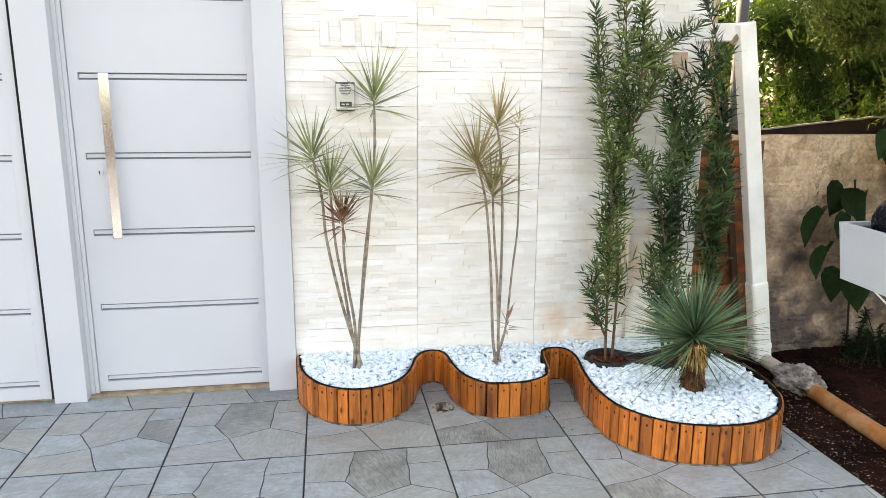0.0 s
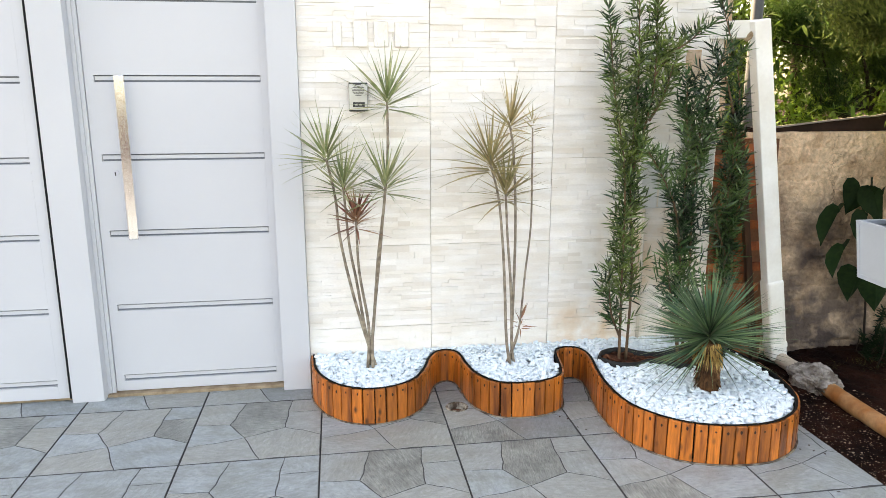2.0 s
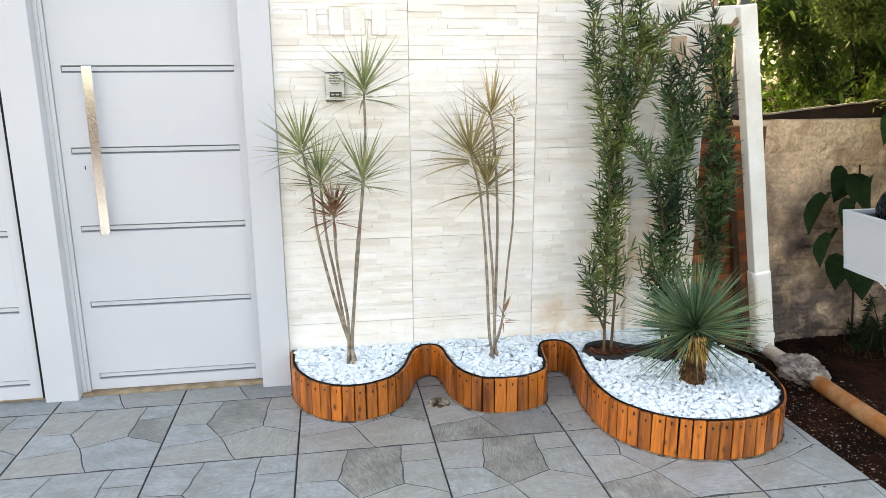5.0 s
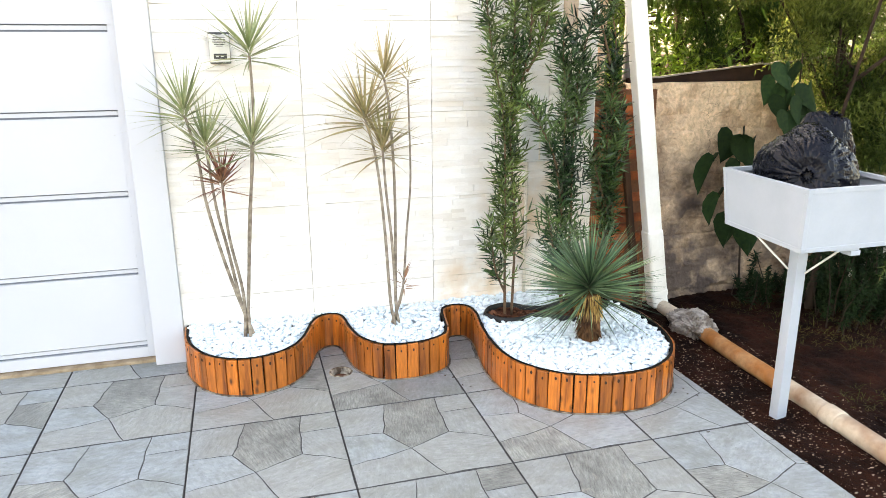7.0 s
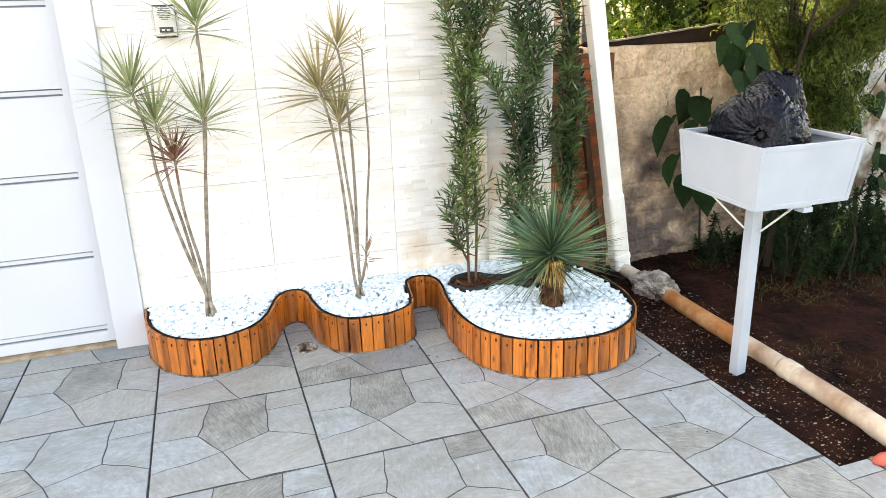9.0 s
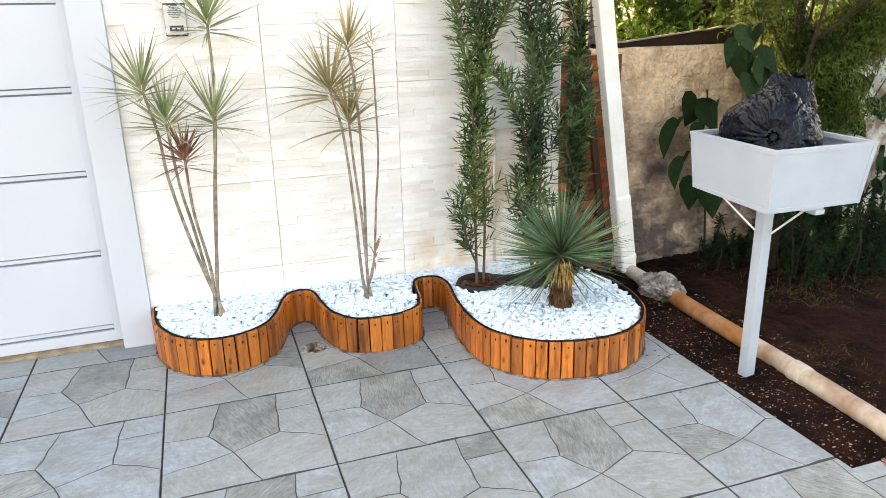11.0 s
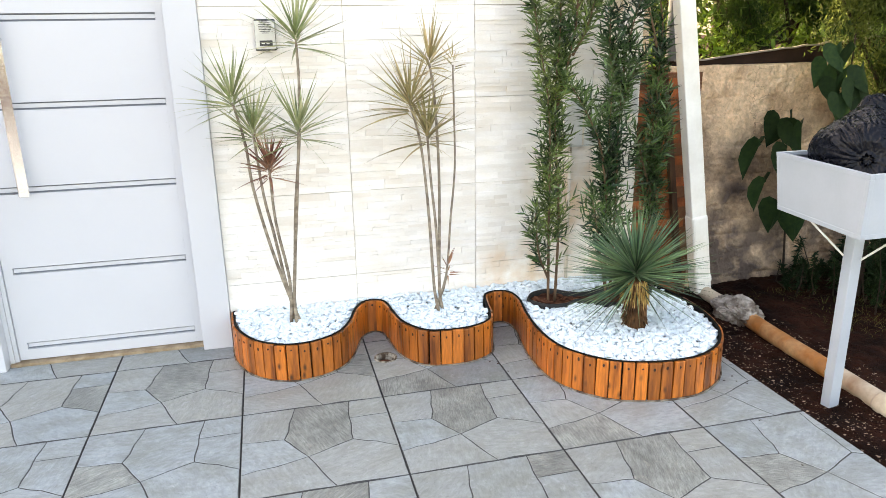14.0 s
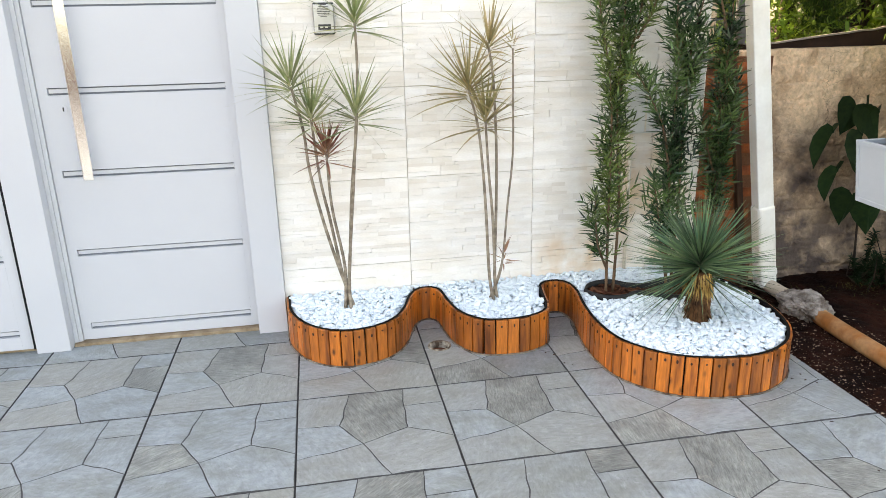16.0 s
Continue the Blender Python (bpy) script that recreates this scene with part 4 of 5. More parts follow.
def buddhist_pine(pot, stems, label, seed, bare, mat="podo", wide=1.0, thin=9.0):
    """A slim upright shrub: stems, short twigs, whorls of strap leaves."""
    x, y, r = pot
    shrub = thing("podocarpus_shrub", (x, y, 0.15), label, "shrub", "upright shrubs in the planter")
    rng = np.random.default_rng(seed)
    sets = []
    for pts in stems:
        low = bare if pts[0][2] < 0.2 else 0.03
        path = spline(pts, 10)
        part("stem", tube(path, list(np.linspace(0.0078, 0.0026, len(path))), 7), M["podostem"], shrub, smooth=True)
        d = np.concatenate([[0], np.cumsum(np.linalg.norm(np.diff(path, axis=0), axis=1))])
        base, way, length = [], [], []

        def shoot(root, lead, reach, count, size):
            """Leaves set spirally along one shoot, opening outwards and closing to a tuft at its tip."""
            lead = lead / np.linalg.norm(lead)
            side = np.cross(lead, (0.3, 0.9, 0.1))
            side /= np.linalg.norm(side)
            third = np.cross(lead, side)
            for k in range(count):
                u, b = k / count, k * 2.4 + rng.uniform(-0.4, 0.4)
                open_out = (1.20 - 0.70 * u) * rng.uniform(0.8, 1.25)
                base.append(root + lead * reach * u)
                way.append(lead * (0.50 + 0.6 * u) + (side * math.cos(b) + third * math.sin(b)) * open_out)
                length.append(size * rng.uniform(0.75, 1.2) * (1 - 0.30 * u))

        spots = [s for s in np.arange(low * 0.6, d[-1] - 0.02, 0.038) if s > low or rng.uniform() < 0.30]
        for s in spots:
            p, q = [np.array([np.interp(v, d, path[:, k]) for k in range(3)]) for v in (s, min(s + 0.05, d[-1]))]
            if p[2] > thin and rng.uniform() < 0.35:
                continue
            if s > low:
                shoot(p, q - p + 1e-4, 0.030, 5, 0.085)
            for _ in range(2 if s > low and s < d[-1] * 0.9 and p[2] < thin else 1):
                a = rng.uniform(0, 6.28)
                lead = np.array((math.cos(a), math.sin(a) * 0.8, rng.uniform(0.7, 1.9)))
                shoot(p, lead, wide * rng.uniform(0.05, 0.15) * (0.6 if s > d[-1] * 0.9 else 1.0), int(rng.integers(9, 14)), 0.082)
        p = path[-1]
        shoot(p - (0, 0, 0.02), path[-1] - path[-3], 0.08, 16, 0.088)
        n = len(base)
        sets.append(blades(base, way, length, rng.uniform(0.0074, 0.0108, n), rng.uniform(-0.12, 0.14, n), 4, loose=1.4, rng=rng, blunt=4.5))
    v, f = joined(sets)
    raw("foliage", v, f, M[mat], shrub)


def shrub_bed():
    """Red earth and bark inside a wavy black plastic border."""
    bed = thing("shrub_bed", (1.8, 0.45, 0.14), "patch of red earth inside a wavy black plastic border", "flower bed")
    bm = bmesh.new()
    n = len(bed_line)
    rows = []
    for k in range(n):
        d = bed_line[(k + 1) % n] - bed_line[k - 1]
        o = np.array((d[1], -d[0])) / np.linalg.norm(d)
        rows.append([bm.verts.new((*(bed_line[k] + o * u), z)) for u, z in ((-0.004, 0.12), (-0.004, 0.186), (-0.001, 0.190), (0.005, 0.190), (0.008, 0.186), (0.008, 0.12))])
    for k in range(n):
        p, q = rows[k], rows[(k + 1) % n]
        for i in range(5):
            bm.faces.new((p[i], p[i + 1], q[i + 1], q[i]))
    part("border_strip", bm, M["pot"], bed, "black plastic border strip", smooth=True)
    bm = bmesh.new()
    top = bm.faces.new([bm.verts.new((*p, 0.163)) for p in bed_line])
    if top.normal.z < 0:
        top.normal_flip()
    bmesh.ops.triangulate(bm, faces=[top])
    bmesh.ops.subdivide_edges(bm, edges=bm.edges[:], cuts=3, use_grid_fill=True)
    for v in bm.verts:
        v.co.z += 0.008 * noise.noise(v.co * 22)
    part("earth", bm, M["potsoil"], bed, "reddish planting earth", smooth=True)
    rng = np.random.default_rng(77)
    sets = []
    while len(sets) < 150:
        x, y = rng.uniform(1.46, 2.2), rng.uniform(0.31, 0.65)
        if not in_bed(x, y) or np.min(np.hypot(bed_line[:, 0] - x, bed_line[:, 1] - y)) < 0.012:
            continue
        e = np.array(Euler((rng.uniform(-0.4, 0.4), rng.uniform(-0.4, 0.4), rng.uniform(0, 6.28))).to_matrix())
        c = np.array([(i, j, k) for i in (-1, 1) for j in (-1, 1) for k in (-1, 1)], float) * rng.uniform(0.7, 1.3, (8, 1)) * np.array((0.014, 0.007, 0.002)) * rng.uniform(0.6, 1.2)
        sets.append((c @ e.T + (x, y, 0.170), [(0, 1, 3, 2), (4, 6, 7, 5), (0, 4, 5, 1), (2, 3, 7, 6), (0, 2, 6, 4), (1, 5, 7, 3)]))
    v, f = joined(sets)
    tagged(raw("bark_chips", v, f, M["barkchip"]), "reddish bark chips scattered on the planting earth", "bark chips", kind="stuff")


shrub_bed()
buddhist_pine(POTS[0], [
    [(1.570, 0.480, 0.16), (1.566, 0.490, 0.60), (1.565, 0.52, 1.15), (1.500, 0.54, 1.55), (1.455, 0.54, 1.92)],
    [(1.612, 0.490, 0.16), (1.628, 0.510, 0.62), (1.600, 0.53, 1.15), (1.620, 0.54, 1.60), (1.600, 0.54, 2.06)],
    [(1.605, 0.530, 1.15), (1.660, 0.540, 1.36), (1.710, 0.55, 1.62), (1.700, 0.55, 2.05)],
    [(1.690, 0.545, 1.42), (1.760, 0.550, 1.54), (1.805, 0.55, 1.70)],
    [(1.705, 0.550, 1.64), (1.790, 0.550, 1.75), (1.880, 0.55, 1.81), (1.945, 0.55, 1.87)],
    [(1.567, 0.484, 0.30), (1.535, 0.465, 0.36), (1.500, 0.46, 0.46), (1.480, 0.455, 0.66)],
], "tall slim shrub with narrow yellow-green leaves in bordered earth", 1, 0.34, "podoyoung")
buddhist_pine(POTS[1], [
    [(1.870, 0.420, 0.16), (1.865, 0.45, 0.62), (1.875, 0.48, 1.05), (1.900, 0.50, 1.46)],
    [(1.900, 0.430, 0.16), (1.915, 0.45, 0.65), (1.930, 0.49, 1.10), (1.960, 0.50, 1.45), (2.045, 0.50, 1.76)],
    [(1.865, 0.450, 0.70), (1.820, 0.46, 0.98), (1.740, 0.48, 1.16), (1.665, 0.49, 1.28)],
    [(1.930, 0.490, 1.10), (1.980, 0.50, 1.28), (2.040, 0.51, 1.40)],
    [(1.900, 0.500, 1.28), (1.868, 0.50, 1.44), (1.862, 0.50, 1.60)],
    [(1.870, 0.400, 0.16), (1.830, 0.42, 0.42), (1.785, 0.45, 0.72)],
], "bushy upright shrub with narrow dark leaves in bordered earth", 2, 0.26, wide=1.15)
buddhist_pine(POTS[2], [
    [(2.140, 0.560, 0.16), (2.185, 0.57, 0.62), (2.176, 0.58, 1.02), (2.192, 0.58, 1.42), (2.180, 0.58, 1.64), (2.060, 0.59, 2.02)],
    [(2.150, 0.560, 0.16), (2.195, 0.57, 0.70), (2.190, 0.58, 1.20), (2.200, 0.59, 1.48)],
    [(2.190, 0.570, 0.66), (2.230, 0.57, 0.92), (2.250, 0.58, 1.14)],
    [(2.170, 0.580, 1.45), (2.110, 0.57, 1.62), (2.040, 0.56, 1.75)],
    [(2.180, 0.570, 0.70), (2.120, 0.56, 0.86), (2.080, 0.56, 1.00)],
], "tall slim shrub with narrow leaves beside the wall end", 5, 0.36, wide=0.85, thin=1.45)


def yucca():
    at = np.array((1.842, 0.055, 0.165))
    plant = thing("yucca", at, "spiky blue-green yucca with shaggy straw trunk in pebbles", "plant")
    rng = np.random.default_rng(12)
    top = np.array((1.836, 0.060, 0.398))
    part("trunk", tube(spline([at - (0, 0, 0.02), at + (0.008, 0, 0.09), top], 5), [0.046, 0.047, 0.048, 0.048, 0.047, 0.046, 0.046, 0.046, 0.046, 0.046, 0.044], 14), M["fibre"], plant, smooth=True)
    n = 620
    u = rng.uniform(0, 1, n)
    a = rng.uniform(0, 6.28, n)
    base = at + (top - at) * u[:, None] + np.stack([0.045 * np.cos(a), 0.045 * np.sin(a), 0 * a], 1)
    way = np.stack([np.cos(a) * 0.75, np.sin(a) * 0.75, -1 + 0 * a], 1)
    v, f = blades(base, way, rng.uniform(0.018, 0.040, n), 0.007, 0.25, 2, loose=1.5, rng=rng)
    raw("dead_leaf_skirt", v, f, M["fibre"], plant, "dry straw-coloured dead leaves")
    n = 260
    a = rng.uniform(0, 6.28, n)
    base = top - (0, 0, 0.012) + np.stack([0.047 * np.cos(a), 0.047 * np.sin(a), rng.uniform(-0.03, 0.02, n)], 1)
    way = np.stack([np.cos(a) * 0.30, np.sin(a) * 0.30, -1 + 0 * a], 1)
    v, f = blades(base, way, rng.uniform(0.045, 0.095, n), 0.007, 0.05, 2, loose=1.5, rng=rng)
    raw("straw_collar", v, f, M["straw"], plant, "golden straw of old leaves")
    n = 440
    k = np.arange(n)
    up = np.clip(np.linspace(0.99, -0.16, n) + rng.normal(size=n) * 0.05, -0.35, 0.995)
    a = k * 2.39996
    flat = np.sqrt(1 - up**2)
    way = np.stack([flat * np.cos(a), flat * np.sin(a), up], 1)
    base = top + way * 0.016 + np.array((0, 0, 1)) * np.linspace(0.06, 0.012, n)[:, None]
    keep = (up > 0.22) | (np.abs(np.cos(a)) > 0.62) | (np.sin(a) > 0)
    up, way, base = up[keep], way[keep], base[keep]
    n = len(up)
    length = rng.uniform(0.29, 0.38, n) * np.where(up < -0.1, 1.08, np.where(up > 0.5, 0.92, 1.0))
    v, f = blades(base, way, length, rng.uniform(0.0082, 0.0118, n), rng.uniform(0.0, 0.07, n) * (1.05 - up), 4, loose=0.9, rng=rng)
    m = 60
    a2 = np.where(rng.uniform(size=m) < 0.5, 0.0, math.pi) + rng.normal(size=m) * 0.5
    way2 = np.stack([np.cos(a2), np.sin(a2), rng.uniform(-0.55, -0.10, m)], 1)
    v2, f2 = blades(top + way2 * 0.02, way2, rng.uniform(0.28, 0.42, m), 0.0065, rng.uniform(0.0, 0.10, m), 4, rng=rng)
    m = 9
    a3 = rng.uniform(-2.6, -0.5, m)
    way3 = np.stack([np.cos(a3), np.sin(a3), rng.uniform(-1.3, -0.6, m)], 1)
    v3, f3 = blades(top + way3 * 0.02, way3, rng.uniform(0.16, 0.28, m), 0.0045, 0.1, 4, rng=rng)
    v, f = joined([(v, f), (v2, f2), (v3, f3)])
    raw("leaf_crown", v, f, M["yucca"], plant)


yucca()


# ---- things on the garden wall ----
def intercom():
    ic = thing("intercom", (0.233, WALL_Y, 1.54), "small silver wall intercom with speaker slots and dark button", "intercom")
    part("housing", box(0.186, 0.281, 0.752, 0.777, 1.470, 1.612, 0.005), M["darkplastic"], ic, "dark back housing")
    part("face_plate", box(0.187, 0.279, 0.747, 0.753, 1.476, 1.604, 0.003), M["silver"], ic)
    for k in range(8):
        half = math.sqrt(max(0.0, 0.030**2 - (0.026 - 0.0075 * k) ** 2))
        part("speaker_slot", box(0.2335 - half, 0.2335 + half, 0.7462, 0.7475, 1.5495 + 0.0075 * k - 0.0016, 1.5495 + 0.0075 * k + 0.0016), M["darkplastic"], ic)
    button = part("button_plate", box(0.205, 0.264, 0.7445, 0.7472, 1.492, 1.516, 0.001), M["darkplastic"], ic)
    for x in (0.214, 0.236):
        part("label_bar", box(x, x + 0.014, 0.7436, 0.7444, 1.500, 1.507), M["silver"], button)


intercom()
plate = thing("number_sign", (0.305, WALL_Y, 1.85), "four plain raised metal bars mounted on the wall", "sign")
for k in range(4):
    x = 0.115 + 0.102 * k
    part("bar", box(x, x + (0.045 if k == 0 else 0.072), WALL_Y - 0.017, WALL_Y - 0.009, 1.785, 1.908, 0.006), M["number"], plate)
meter = thing("meter_box", (1.855, WALL_Y, 1.06), "grey plastic meter box set on the wall behind shrubs", "box")
part("cover", box(1.755, 1.955, WALL_Y - 0.045, WALL_Y - 0.008, 0.935, 1.190, 0.012), M["greyplastic"], meter)
part("hinge_bar", box(1.850, 1.858, WALL_Y - 0.050, WALL_Y - 0.046, 0.945, 1.18, 0.001), M["joint"], meter)
second_box = thing("meter_box", (2.08, WALL_Y, 1.25), "grey plastic meter box set high behind shrubs", "box")
part("cover", box(1.985, 2.175, WALL_Y - 0.045, WALL_Y - 0.008, 1.10, 1.40, 0.012), M["greyplastic"], second_box)
tagged(part("trim_niche", box(1.985, 2.07, WALL_Y - 0.0135, WALL_Y - 0.006, 1.625, 1.785, 0.003), M["stain"]), "broken rust-stained patch in the wall cladding", "patch", kind="structure")
conduit = thing("conduit", (1.80, WALL_Y, 0.2), "thin dark conduit running down the wall", "conduit")
part("tube", tube([(1.795, 0.768, 0.15), (1.795, 0.768, 0.95)], 0.009, 10), M["joint"], conduit, smooth=True)

# ---- boundary wall, brick end, downpipe ----
BACK_Y, BACK_TOP = 0.985, 1.335


def boundary():
    """Rough rendered wall with an uneven face."""
    verts, faces = [], []
    xs, zs = np.concatenate([np.arange(2.50, 3.9, 0.0085), np.arange(3.9, 5.85, 0.02)]), np.arange(-0.12, BACK_TOP + 0.001, 0.00832)
    for z in zs:
        for x in xs:
            flake = noise.noise((x * 3.0, z * 4.5, 9))
            vein = sum(w * max(0, 1 - abs(noise.noise((x * f + z * g, z * f - x * g, h))) * 9) for w, f, g, h in ((0.010, 4, 3.5, 5), (0.007, 7, 5, 15), (0.004, 13, -4, 25)))
            y = BACK_Y - 0.010 * noise.noise((x * 4, z * 4, 1)) - vein * max(0, min(1, flake * 2 + 0.8)) - 0.008 * abs(noise.noise((x * 15, z * 19, 2))) - 0.007 * noise.noise((x * 34, z * 48, 3))
            # block courses that show where the coat has worn thin
            row = z / 0.095 + 0.12 * noise.noise((x * 5, z * 5, 6))
            col = x / 0.24 + 0.5 * (int(row) % 2) + 0.05 * noise.noise((x * 8, z * 8, 4))
            seam = max(0, 1 - abs(row - round(row)) * 9) + max(0, 1 - abs(col - round(col)) * 22)
            y += 0.014 * min(1, seam) * max(0.12, min(1, 0.5 - 2.2 * flake + 0.8 * max(0, 0.7 - z)))
            verts.append((x, y, z + (0.006 * noise.noise((x * 9, 0, 4)) if z > BACK_TOP - 0.02 else 0)))
    w, h = len(xs), len(zs)
    for j in range(h - 1):
        for i in range(w - 1):
            faces.append((j * w + i, j * w + i + 1, (j + 1) * w + i + 1, (j + 1) * w + i))
    n = len(verts)
    for x in xs:
        verts.append((x, BACK_Y + 0.15, BACK_TOP))
    for i in range(w - 1):
        faces.append(((h - 1) * w + i, (h - 1) * w + i + 1, n + i + 1, n + i))
    for x in xs:
        verts.append((x, BACK_Y + 0.15, -0.12))
    for i in range(w - 1):
        faces.append((n + i, n + i + 1, n + w + i + 1, n + w + i))
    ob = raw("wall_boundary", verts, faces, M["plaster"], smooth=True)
    return tagged(ob, "low boundary wall with rough old plaster, darker towards the bottom", "wall", kind="structure")


boundary()
tagged(part("wall_far", box(4.30, 9.5, BACK_Y - 0.05, BACK_Y + 0.15, -0.12, 1.30, 0.01), M["peel"]), "low boundary wall with peeling white limewash", "wall", kind="structure")
brick_wall = tagged(part("wall_brick_end", box(2.19, 2.66, 0.90, 1.14, -0.12, 1.30), M["clay"]), "bare orange clay brick end of the boundary wall", "wall", kind="structure")


def bricks():
    b = box(-0.098, 0.098, -0.010, 0.010, -0.027, 0.027, 0.004)
    me = bpy.data.meshes.new("brick")
    b.to_mesh(me)
    b.free()
    me.materials.append(M["brick"])
    pick = random.Random(3)
    for j in range(20):
        for i in range(-1, 3):
            x = 2.30 + 0.208 * i + (0.104 if j % 2 else 0)
            if x - 0.1 < 2.17 or x + 0.1 > 2.68:
                continue
            ob = new("brick", me)
            ob.parent = brick_wall
            ob.matrix_basis = Matrix.Translation((x, 0.894 + pick.uniform(-0.003, 0.003), 0.03 + 0.064 * j)) @ Matrix.Rotation(radians(pick.uniform(-1, 1)), 4, "Y")


def duct(a, b, half_w, half_d, bevel=0.006):
    """A rectangular pipe between two points, its wide side to the street."""
    a, b = Vector(a), Vector(b)
    bm = bmesh.new()
    ahead = (b - a).normalized()
    flat = abs(ahead.z) < 0.5
    wide = Vector((0, 0, 1)) if flat else Vector((1, 0, 0))
    wide = (wide - ahead * wide.dot(ahead)).normalized()
    deep = ahead.cross(wide)
    rings = [[bm.verts.new(p + wide * half_w * u + deep * half_d * v) for u, v in ((-1, -1), (1, -1), (1, 1), (-1, 1))] for p in (a, b)]
    for k in range(4):
        bm.faces.new((rings[0][k], rings[0][(k + 1) % 4], rings[1][(k + 1) % 4], rings[1][k]))
    bm.faces.new(rings[0][::-1])
    bm.faces.new(rings[1])
    bmesh.ops.recalc_face_normals(bm, faces=bm.faces)
    bmesh.ops.bevel(bm, geom=bm.edges[:], offset=bevel, segments=3, affect="EDGES", profile=0.5)
    return bm


def downpipe():
    top, foot = Vector((2.322, 0.66, 1.885)), Vector((2.690, 0.78, 0.02))
    way = (foot - top).normalized()
    pipe = thing("downpipe", foot, "white plastic downpipe leaning by the wall end", "pipe")
    part("pipe_run", duct(top - way * 0.045, foot, 0.047, 0.036), M["pvc"], pipe)
    sleeve = top + way * ((1.885 - 0.50) / -way.z)
    part("sleeve", duct(sleeve, foot + way * 0.02, 0.053, 0.046, 0.018), M["pvc"], pipe)
    part("collar", duct(foot - way * 0.10, foot - way * 0.045, 0.057, 0.050, 0.018), M["pvc"], pipe)
    part("inlet", duct((2.10, 0.83, 1.885), top + Vector((0.030, -0.005, 0.0)), 0.046, 0.035), M["pvc"], pipe)
    part("mitre_joint", tube([top + Vector((-0.055, 0.03, -0.055)), top + Vector((-0.04, 0.0, -0.03)), top + Vector((0.03, -0.01, 0.042))], [0.012, 0.018, 0.010], 8), M["threshold"], pipe, "crusty stained joint")
    part("elbow", tube(spline([foot + Vector((0, 0, 0.03)), foot + Vector((0.012, -0.04, -0.015)), foot + Vector((0.030, -0.19, -0.030))], 5), 0.040, 16), M["palepipe"], pipe, "dirty pale plastic elbow", smooth=True)


downpipe()


batten = thing("timber_batten", (2.60, 0.84, -0.02), "dark wet timber batten leaning behind the downpipe", "batten")
part("batten_board", tube([(2.600, 0.86, -0.03), (2.415, 0.83, 1.05), (2.37, 0.83, 1.30)], 0.024, 4), M["timber"], batten)


def ground_pipe():
    g = thing("ground_pipe", (2.66, -0.3, 0.0), "ochre-stained drain pipe lying half buried in earth", "pipe")
    pts = spline([(2.715, 0.36, -0.012), (2.69, 0.10, -0.012), (2.668, -0.45, -0.015), (2.645, -0.9, -0.018), (2.61, -1.26, -0.02)], 8)
    part("pipe_run", tube(pts[:15], 0.044, 18), M["dirtypipe"], g, smooth=True)
    part("pipe_end", tube(pts[14:], 0.0438, 18), M["palepipe"], g, "pale dusty end of the pipe", smooth=True)
    part("coupling", tube([(2.662, -0.60, -0.016), (2.661, -0.61, -0.016), (2.657, -0.68, -0.017), (2.656, -0.69, -0.017)], [0.045, 0.049, 0.049, 0.045], 18), M["palepipe"], g, smooth=True)


ground_pipe()


def lump():
    b = bmesh.new()
    bmesh.ops.create_icosphere(b, subdivisions=5, radius=1)
    for v in b.verts:
        p = v.co.copy()
        k = 1.06 + 0.18 * noise.noise(p * 1.7) + 0.20 * noise.noise(p * 3.6) - 0.26 * abs(noise.noise(p * 5.5)) + 0.09 * noise.noise(p * 11) + 0.03 * noise.noise(p * 22)
        q = Vector((p.x * 0.098, p.y * 0.155, p.z * 0.085)) * k
        v.co = Vector((2.705, 0.440, -0.005)) + Matrix.Rotation(radians(8), 3, "Z") @ q
    return tagged(part("mortar_lump", b, M["mortar"], smooth=False), "rough grey lump of cement around the pipe joint", "cement")


lump()


def specks():
    rng = np.random.default_rng(21)
    b = bmesh.new()
    bmesh.ops.create_icosphere(b, subdivisions=1, radius=1)
    bv, bf = np.array([v.co for v in b.verts]), np.array([[v.index for v in f.verts] for f in b.faces])
    b.free()
    sets = []
    while len(sets) < 3200:
        x, y = rng.uniform(2.29, 2.9), rng.uniform(-1.25, 0.4)
        if rng.uniform() < (x - 2.3) * 0.9:
            continue
        z = -0.045 + 0.020 * noise.noise((x * 3, y * 3, 0)) + 0.012 * noise.noise((x * 11, y * 11, 3)) + 0.012 * noise.noise((x * 31, y * 31, 7)) + 0.03 * max(0, min(1, (x - 2.75) / 1.2))
        s = rng.uniform(0.0010, 0.0046) * rng.uniform(0.2, 1.0) * np.array((1.6, 1, 0.6)) * rng.uniform(0.6, 1.5, 3)
        sets.append((bv * s * (1 + 0.2 * rng.normal(size=(len(bv), 1))) + (x, y, min(z, -0.006) if x < 2.5 else z), bf))
    v, f = joined(sets)
    tagged(raw("soil_chips", v, f, M["speck"]), "pale chips and grit scattered over the earth", "grit", kind="stuff")


specks()


